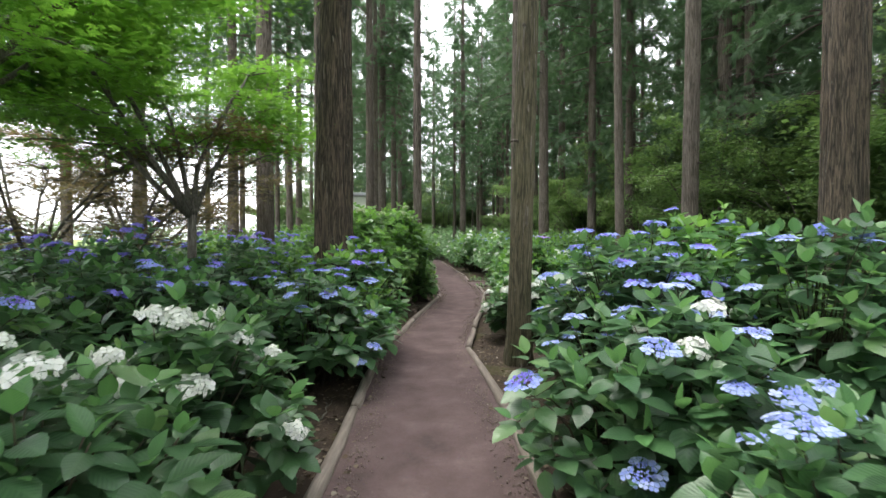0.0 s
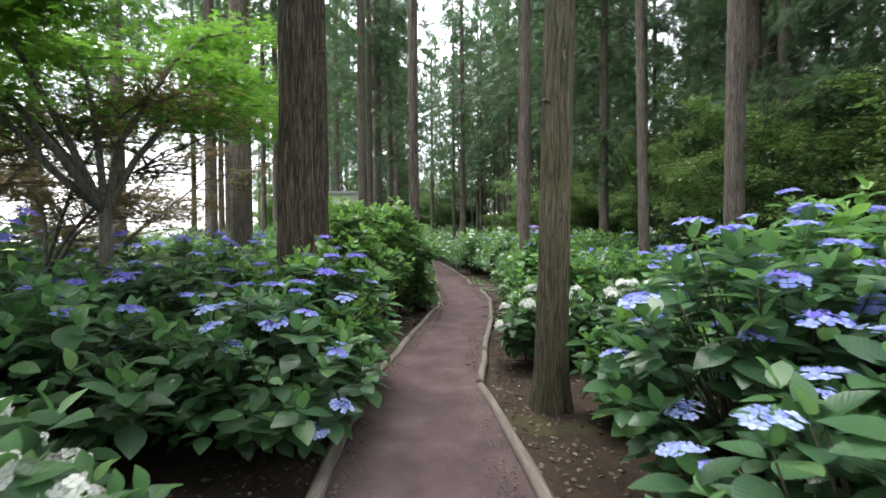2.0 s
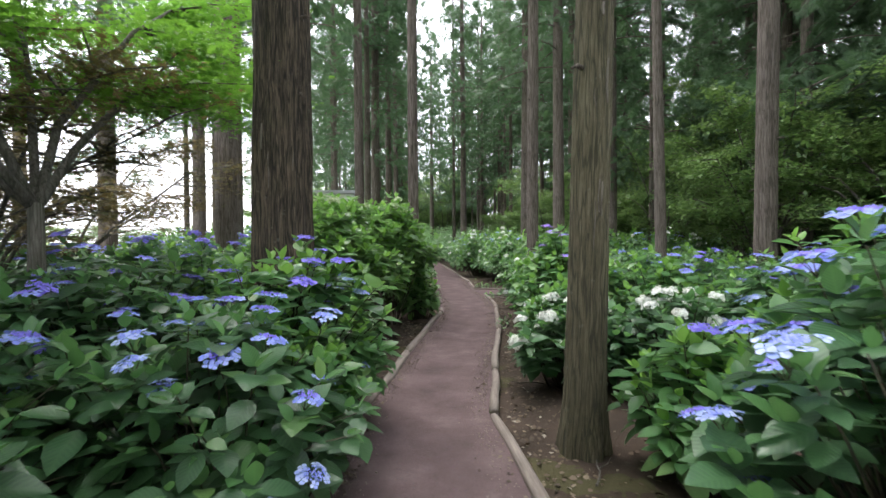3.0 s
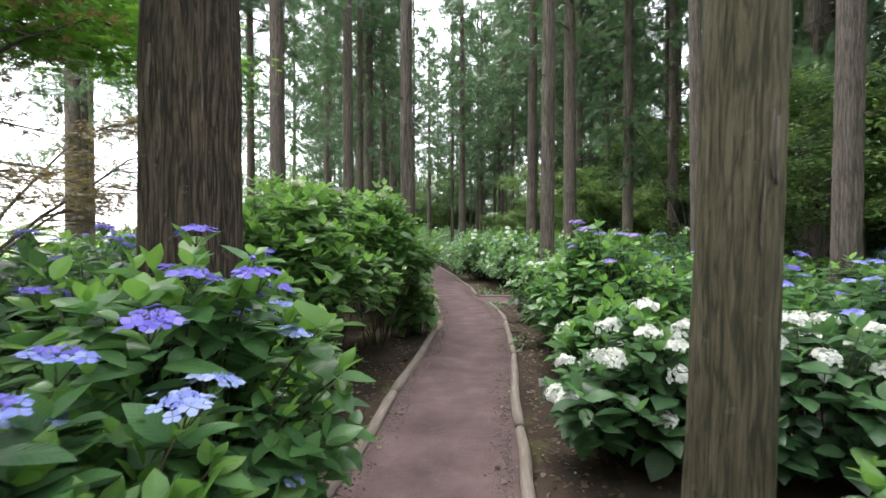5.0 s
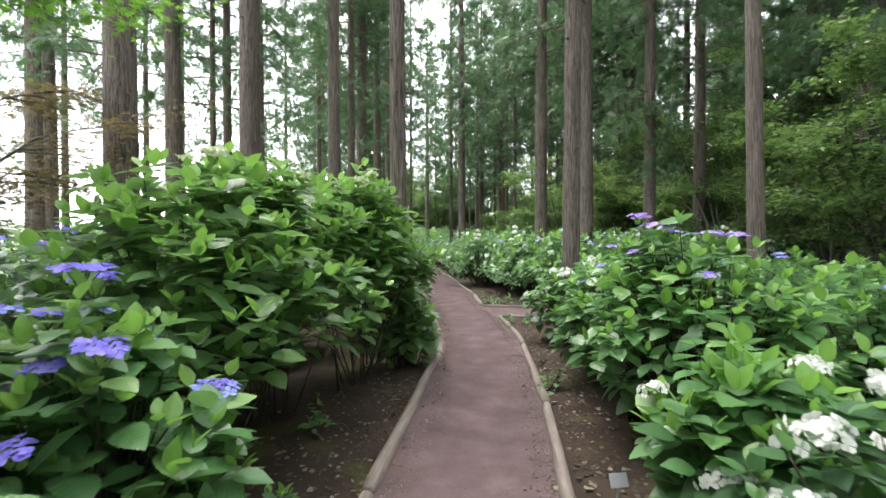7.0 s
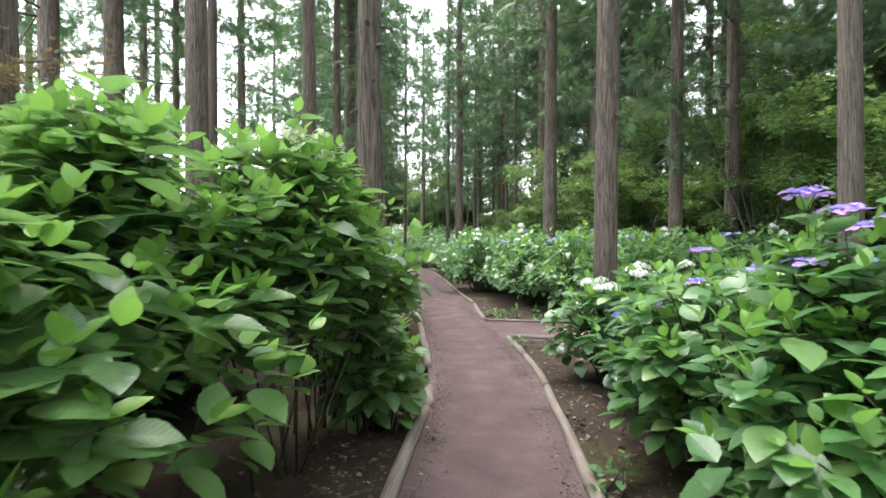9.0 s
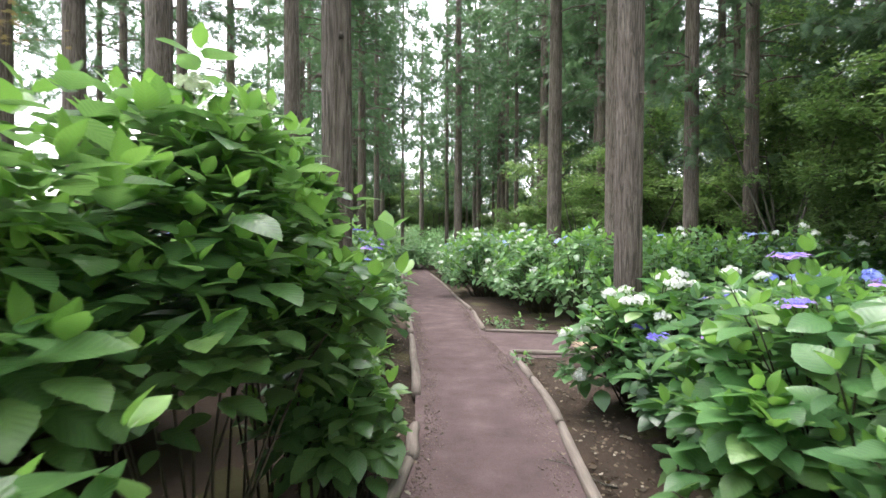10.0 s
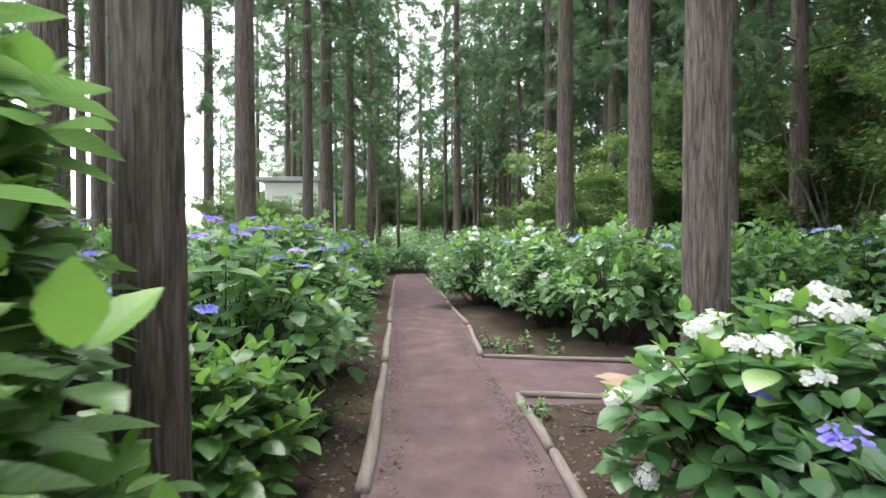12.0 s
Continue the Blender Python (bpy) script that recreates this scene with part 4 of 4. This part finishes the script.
forest(11, 64, 7, 34, 6, 60, CROWNS_LOW, lambda tx, ty: tx < 3 + 0.2 * ty and tx < 9)
forest(15, 12, 8, 22, 7, 24, CROWNS_LOW, lambda tx, ty: tx < 5 + 0.25 * ty)
forest(17, 4, 6.5, 11, 15, 27, CROWNS_LOW, lambda tx, ty: tx < 2.5 + 0.24 * ty)
forest(16, 7, 2.6, 9, 27, 42, CROWNS_FAR, lambda tx, ty: False)
forest(12, 34, -9, 9, 40, 75, CROWNS_FAR, lambda tx, ty: abs(tx + 0.08 * (ty - 20)) < 1.0)
forest(13, 14, -26, -9, 40, 75, CROWNS_FAR, lambda tx, ty: False)
# unseen cedars behind the start, added to block low light from the back
forest(14, 44, -14, 18, -22, -1.5, CROWNS_SHADING + CROWNS_LOW, lambda tx, ty: abs(tx) < 1.6)


# ---- broad-leaved trees ----
def limb_tree(seed, height, spread, fork, limbs, first=0.07, reach_east=99.0):
    """Trunk with bowed limbs and twigs; returns tubes and twig ends with their directions."""
    rng = np.random.default_rng(seed)
    tubes, ends = [], []
    tubes.append(tube([(0, 0, -0.1), (0.01, 0.02, fork * 0.5), (0.03, 0, fork)], [first * 1.25, first, first * 0.85], 10, 0.03, rng))
    for k in range(limbs):
        az = k * 6.283 / limbs + rng.normal(0, 0.55)
        rise, ln = rng.uniform(0.45, 1.0), spread * rng.uniform(0.75, 1.1)
        if math.cos(az) * ln > reach_east * 0.8:
            az = math.pi - az
        s = np.linspace(0, 1, 7)
        d = np.array([math.cos(az), math.sin(az), 0])
        pts = np.array([0.03, 0, fork - 0.05]) + d * (s ** 1.1 * ln)[:, None] + np.stack([0 * s, 0 * s, (height - fork) * rise * np.sin(s * 1.45)], -1) + np.concatenate([np.zeros((1, 3)), np.cumsum(rng.normal(0, 0.06, (6, 3)), 0)])
        tubes.append(tube(pts, np.linspace(first * 0.62, 0.008, 7), 7))
        for j in range(13):
            u = rng.uniform(0.3, 1.0)
            p0 = np.array([np.interp(u, s, pts[:, c]) for c in range(3)])
            a2 = az + rng.normal(0, 0.9)
            l2 = ln * rng.uniform(0.25, 0.5)
            d2 = np.array([math.cos(a2), math.sin(a2), rng.uniform(-0.15, 0.35)])
            p = np.stack([p0, p0 + d2 * l2 * 0.5 + (0, 0, 0.05), p0 + d2 * l2])
            tubes.append(tube(p, [0.014, 0.009, 0.004], 5))
            ends.append((p0, p[2]))
    return tubes, ends, rng


def maple_leaf_template():
    v, f = [(0, 0.0, 0)], []
    for a, ln in ((-80, 0.55), (-40, 0.85), (0, 1.0), (40, 0.85), (80, 0.55)):
        c, s = math.cos(radians(90 - a)), math.sin(radians(90 - a))
        px, py = -s, c
        b = len(v)
        v += [(c * ln * 0.45 + px * 0.11, s * ln * 0.45 + py * 0.11, -0.02), (c * ln, s * ln, -0.12), (c * ln * 0.45 - px * 0.11, s * ln * 0.45 - py * 0.11, -0.02)]
        f += [(0, b, b + 1), (0, b + 1, b + 2)]
    return np.array(v), np.array(f), None


MAPLE_LEAF = maple_leaf_template()
DIAMOND = (np.array([(0, 0, 0), (0.3, 0.45, 0.06), (0, 1, -0.1), (-0.3, 0.45, 0.06)]), np.array([(0, 1, 2), (0, 2, 3)]), None)


def broad_tree(name, x, y, seed, height, spread, fork, limbs, leaf_tmpl, leaf_size, per, mat, label, flat=0.1, first=0.07, group="broad-leaved trees", reach_east=99.0):
    tubes, ends, rng = limb_tree(seed, height, spread, fork, limbs, first, reach_east)
    ob = thing(name, x, y, 0, label, "tree", group)
    part("trunk", tubes_mesh("trunk", tubes, [BARK_MAPLE]), ob)
    rot, loc = [], []
    for p0, p1 in ends:
        if p1[0] > reach_east:
            continue
        n = per
        u = rng.uniform(0.1, 1.15, n)
        ctr = p0 + (p1 - p0) * u[:, None]
        off = rng.normal(0, 1, (n, 3)) * np.array([0.2, 0.2, flat]) * spread * 0.42
        d = rng.normal(0, 1, (n, 3)) * np.array([1, 1, 0.25]) + (p1 - p0) * 0.6
        rot.append(frames_of(d, np.array([0, 0, 1.0]) + rng.normal(0, 0.3, (n, 3)), leaf_size * rng.uniform(0.7, 1.25, n)))
        loc.append(ctr + off)
    tagged(part("crown", scatter("crown", leaf_tmpl, np.concatenate(rot), np.concatenate(loc), [mat], False), ob), kind="stuff")
    return ob


broad_tree("maple_tree", -3.16, 5.85, 21, 4.9, 2.9, 1.7, 7, MAPLE_LEAF, 0.072, 330, LEAF_MAPLE, "young maple with layered bright green foliage and dark limbs", 0.05, 0.06, reach_east=1.75)
broad_tree("maple_tree", -6.6, 10.2, 22, 4.3, 2.5, 0.6, 8, MAPLE_LEAF, 0.07, 120, LEAF_BRONZE, "many-stemmed maple with bronze-tinged foliage", 0.05, 0.05)
broad_tree("maple_tree", -5.0, 7.2, 25, 3.1, 2.1, 0.7, 7, MAPLE_LEAF, 0.065, 80, LEAF_BRONZE, "many-stemmed maple with bronze-tinged foliage", 0.04, 0.045)
broad_tree("maple_tree", -6.1, 6.9, 27, 3.6, 2.3, 0.8, 7, MAPLE_LEAF, 0.065, 100, LEAF_BRONZE, "many-stemmed maple with bronze-tinged foliage", 0.04, 0.045)
broad_tree("maple_tree", -3.9, 3.5, 23, 4.8, 3.0, 2.3, 8, MAPLE_LEAF, 0.08, 380, LEAF_MAPLE, "young maple with layered bright green foliage and dark limbs", 0.05, 0.055)
UNDER = [broad_tree("understory_tree", 9.5 + 3 * k, 9 + 4 * k, 31 + k, 5.2, 2.5, 0.5, 9, DIAMOND, 0.13, 120, LEAF_WOOD, "broad-leaved understory tree with loose green foliage in shade", 0.07) for k in range(3)]
rng_u = np.random.default_rng(77)
for k in range(60):
    ux, uy = rng_u.uniform(8, 28), rng_u.uniform(3, 48)
    copy_thing(UNDER[k % 3], pose(ux, uy, 0, 0, 0, rng_u.uniform(0, 360)) @ Matrix.Diagonal((1, 1, rng_u.uniform(0.7, 1.4), 1)))
for k, (ux, uy) in enumerate([(7.4, 13.6), (8.6, 16.2), (7.8, 19.0), (9.4, 21.5), (6.6, 23.0), (8.4, 10.6), (7.2, 27.0), (9.0, 7.4), (4.9, 24.6)]):
    copy_thing(UNDER[k % 3], pose(ux, uy, 0, 0, 0, 70 * k) @ Matrix.Diagonal((0.8, 0.8, 0.9 + 0.07 * (k % 4), 1)))
for k in range(22):
    ux, uy = rng_u.uniform(-10, 12), rng_u.uniform(38, 62)
    s = rng_u.uniform(0.45, 1.0)
    copy_thing(UNDER[k % 3], pose(ux, uy, 0, 0, 0, rng_u.uniform(0, 360)) @ Matrix.Diagonal((s, s, s * rng_u.uniform(0.6, 1.2), 1)))
for ux, uy in ((-7.2, 27.4), (-6.1, 27.0), (-5.2, 27.6), (3.6, 31.0), (5.2, 30.2), (7.0, 27.5)):
    copy_thing(UNDER[int(uy) % 3], pose(ux, uy, 0, 0, 0, 50 * ux) @ Matrix.Diagonal((0.6, 0.6, 0.62, 1)))
for k in range(26):
    copy_thing(UNDER[k % 3], pose(rng_u.uniform(-28, 32), rng_u.uniform(66, 92), 0, 0, 0, rng_u.uniform(0, 360)) @ Matrix.Diagonal((2.0, 2.0, rng_u.uniform(1.2, 2.4), 1)))
for k in range(46):
    ang, dist = radians(rng_u.uniform(-25, 96)), rng_u.uniform(48, 80)
    copy_thing(UNDER[k % 3], pose(dist * math.cos(ang), 8 + dist * math.sin(ang), 0, 0, 0, rng_u.uniform(0, 360)) @ Matrix.Diagonal((1.7, 1.7, rng_u.uniform(1.2, 2.2), 1)))
for k in range(14):
    copy_thing(UNDER[k % 3], pose(-70 + 4.5 * k + rng_u.uniform(-2, 2), 72 + rng_u.uniform(-3, 6), 0, 0, 0, rng_u.uniform(0, 360)) @ Matrix.Diagonal((1.6, 1.6, rng_u.uniform(0.6, 1.0), 1)))


# ---- small things ----
def box_mesh(name, x0, x1, y0, y1, z0, z1, mat, bevel=0.0):
    bm = bmesh.new()
    bmesh.ops.create_cube(bm, size=1)
    for v in bm.verts:
        v.co = Vector((x0 + (v.co.x + 0.5) * (x1 - x0), y0 + (v.co.y + 0.5) * (y1 - y0), z0 + (v.co.z + 0.5) * (z1 - z0)))
    if bevel:
        bmesh.ops.bevel(bm, geom=bm.edges[:], offset=bevel, segments=2, affect="EDGES")
    me = bpy.data.meshes.new(name)
    bm.to_mesh(me)
    bm.free()
    me.materials.append(mat)
    return me


sign = thing("plant_label", 0.75, 8.06, 0, "small grey plastic plant label on a stake", "sign", turn=8)
part("stake", box_mesh("stake", -0.008, 0.008, -0.004, 0.004, -0.08, 0.14, PLASTIC, 0.002), sign)
plate = part("plate", box_mesh("plate", -0.05, 0.05, -0.003, 0.003, -0.035, 0.035, PLASTIC, 0.0025), sign)
plate.matrix_basis = pose(0, -0.008, 0.16, -25, 0, 0)

house = thing("house", -7.6, 33.6, 0, "low white building with a thin grey roof edge beyond the trees", "building")
part("wall", box_mesh("wall", -0.7, 1.9, 0, 4, -0.1, 4.45, PLASTER, 0.02), house)
part("roof", box_mesh("roof", -1.0, 2.2, -0.5, 4.4, 4.47, 4.68, ROOF, 0.03), house)


def litter(seed, count):
    """Dry leaves and petals lying on the beds along the path."""
    rng = np.random.default_rng(seed)
    yy = rng.uniform(1.0, 17, count)
    left = rng.uniform(size=count) < 0.5
    off = np.abs(rng.normal(0, 0.55, count)) - 0.22 * (rng.uniform(size=count) < 0.3)
    xx = np.where(left, edge_x(LEFT_EDGE, yy) - 0.06 - off, edge_x(RIGHT_EDGE, yy) + 0.08 + off)
    ok = (yy < 14.2) | left
    xx, yy = xx[ok], yy[ok]
    n = len(xx)
    on = (xx > edge_x(LEFT_EDGE, yy)) & (xx < edge_x(RIGHT_EDGE, yy))
    at = np.stack([xx, yy, np.where(on, 0.014, rolling(xx, yy) + 0.006)], -1)
    rot = frames_of(rng.normal(0, 1, (n, 3)) * np.array([1, 1, 0.12]), np.array([0, 0, 1.0]) + rng.normal(0, 0.3, (n, 3)), rng.uniform(0.012, 0.05, n))
    ob = new("leaf_litter", scatter("leaf_litter", LEAF_MID, rot, at, [LITTER]))
    tagged(ob, "brown and pale dry leaves scattered on the bed soil", "leaf litter", kind="stuff")


litter(5, 8500)


def grit(seed, count):
    """Small stones and soil crumbs that gather inside the log edges of the path."""
    rng = np.random.default_rng(seed)
    y = rng.uniform(0.5, 20, count)
    l, r = edge_x(LEFT_EDGE, y), edge_x(RIGHT_EDGE, y)
    away = 0.07 + np.abs(rng.normal(0, 0.085, count))
    x = np.where(rng.uniform(size=count) < 0.5, l + away, r - away)
    size = 0.003 + 0.009 * rng.uniform(size=count) ** 3
    rot = frames_of(rng.normal(size=(count, 3)), rng.normal(size=(count, 3)) + np.array([0, 0, 2.0]), size)
    v = np.array([(1, 0.1, 0), (-0.9, -0.2, 0.1), (0.1, 1.1, -0.1), (0, -0.8, 0.1), (0.1, 0, 0.7), (0, 0.1, -0.7)])
    f = np.array([(0, 2, 4), (2, 1, 4), (1, 3, 4), (3, 0, 4), (2, 0, 5), (1, 2, 5), (3, 1, 5), (0, 3, 5)])
    z = 0.012 - 0.018 * np.sin(np.pi * (x - l) / (r - l)) + 0.3 * size
    ob = new("path_grit", scatter("path_grit", (v, f, None), rot, np.stack([x, y, z], -1), [GRIT]))
    tagged(ob, "loose brown-grey grit gathered along the path edges", "gravel", kind="stuff")


GRIT = soil_material("loose_grit", (0.12, 0.092, 0.08), (0.19, 0.155, 0.135), (0.29, 0.25, 0.215), 30.0, 0.0, 0.2)
grit(15, 14000)


def fallen_twig(x, y, turn, length, seed):
    """A thin crooked dead twig on the soil."""
    rng = np.random.default_rng(seed)
    s = np.linspace(0, 1, 7)
    pts = np.stack([np.cumsum(rng.normal(0, 0.012, 7)), s * length, 0.012 + 0.02 * np.abs(np.sin(4 * s + seed))], -1)
    side = np.array([pts[4], pts[4] + (0.05, 0.06, 0.01), pts[4] + (0.07, 0.14, 0.02)])
    ob = thing("fallen_twig", x, y, 0, "thin dry brown twig lying on the bed soil", "twig", "fallen twigs", turn=turn)
    part("twig_wood", tubes_mesh("twig_wood", [tube(pts, np.linspace(0.008, 0.003, 7), 6), tube(side, [0.004, 0.003, 0.002], 5)], [BARK_MAPLE]), ob)


for k, (fx, fy, ft, fln) in enumerate([(-1.0, 8.9, 30, 0.5), (-0.75, 9.9, -60, 0.4), (-0.9, 10.6, 15, 0.6), (0.85, 6.9, 70, 0.35), (1.2, 13.6, -80, 0.6), (1.5, 13.9, 60, 0.45), (1.9, 16.5, 85, 0.9), (-0.95, 3.6, 20, 0.4), (1.0, 11.0, 40, 0.5), (0.75, 5.0, -20, 0.3)]):
    fallen_twig(fx, fy, ft, fln, 500 + k)


def sand_patch(x, y):
    """A thin irregular spread of paler sandy soil."""
    rng = np.random.default_rng(9)
    ang = np.linspace(0, 2 * np.pi, 40, endpoint=False)
    rad = 1 + 0.18 * np.sin(3 * ang + 1) + 0.1 * np.sin(7 * ang) + rng.normal(0, 0.03, 40)
    v, fc = [(0, 0, 0.022)], []
    for ring, z in ((0.6, 0.02), (1.0, 0.006)):
        v += [(0.34 * ring * r * math.cos(t), 0.24 * ring * r * math.sin(t), z) for t, r in zip(ang, rad)]
    for i in range(40):
        j = (i + 1) % 40
        fc += [(0, 1 + i, 1 + j), (1 + i, 41 + i, 41 + j), (1 + i, 41 + j, 1 + j)]
    ob = new("sand_patch", mesh_np("sand_patch", v, fc, [SAND], None, True))
    ob.matrix_basis = pose(x, y, 0.006, 0, 0, -20)
    tagged(ob, "pale sandy patch spread on the side path", "sand patch")


sand_patch(2.15, 14.85)
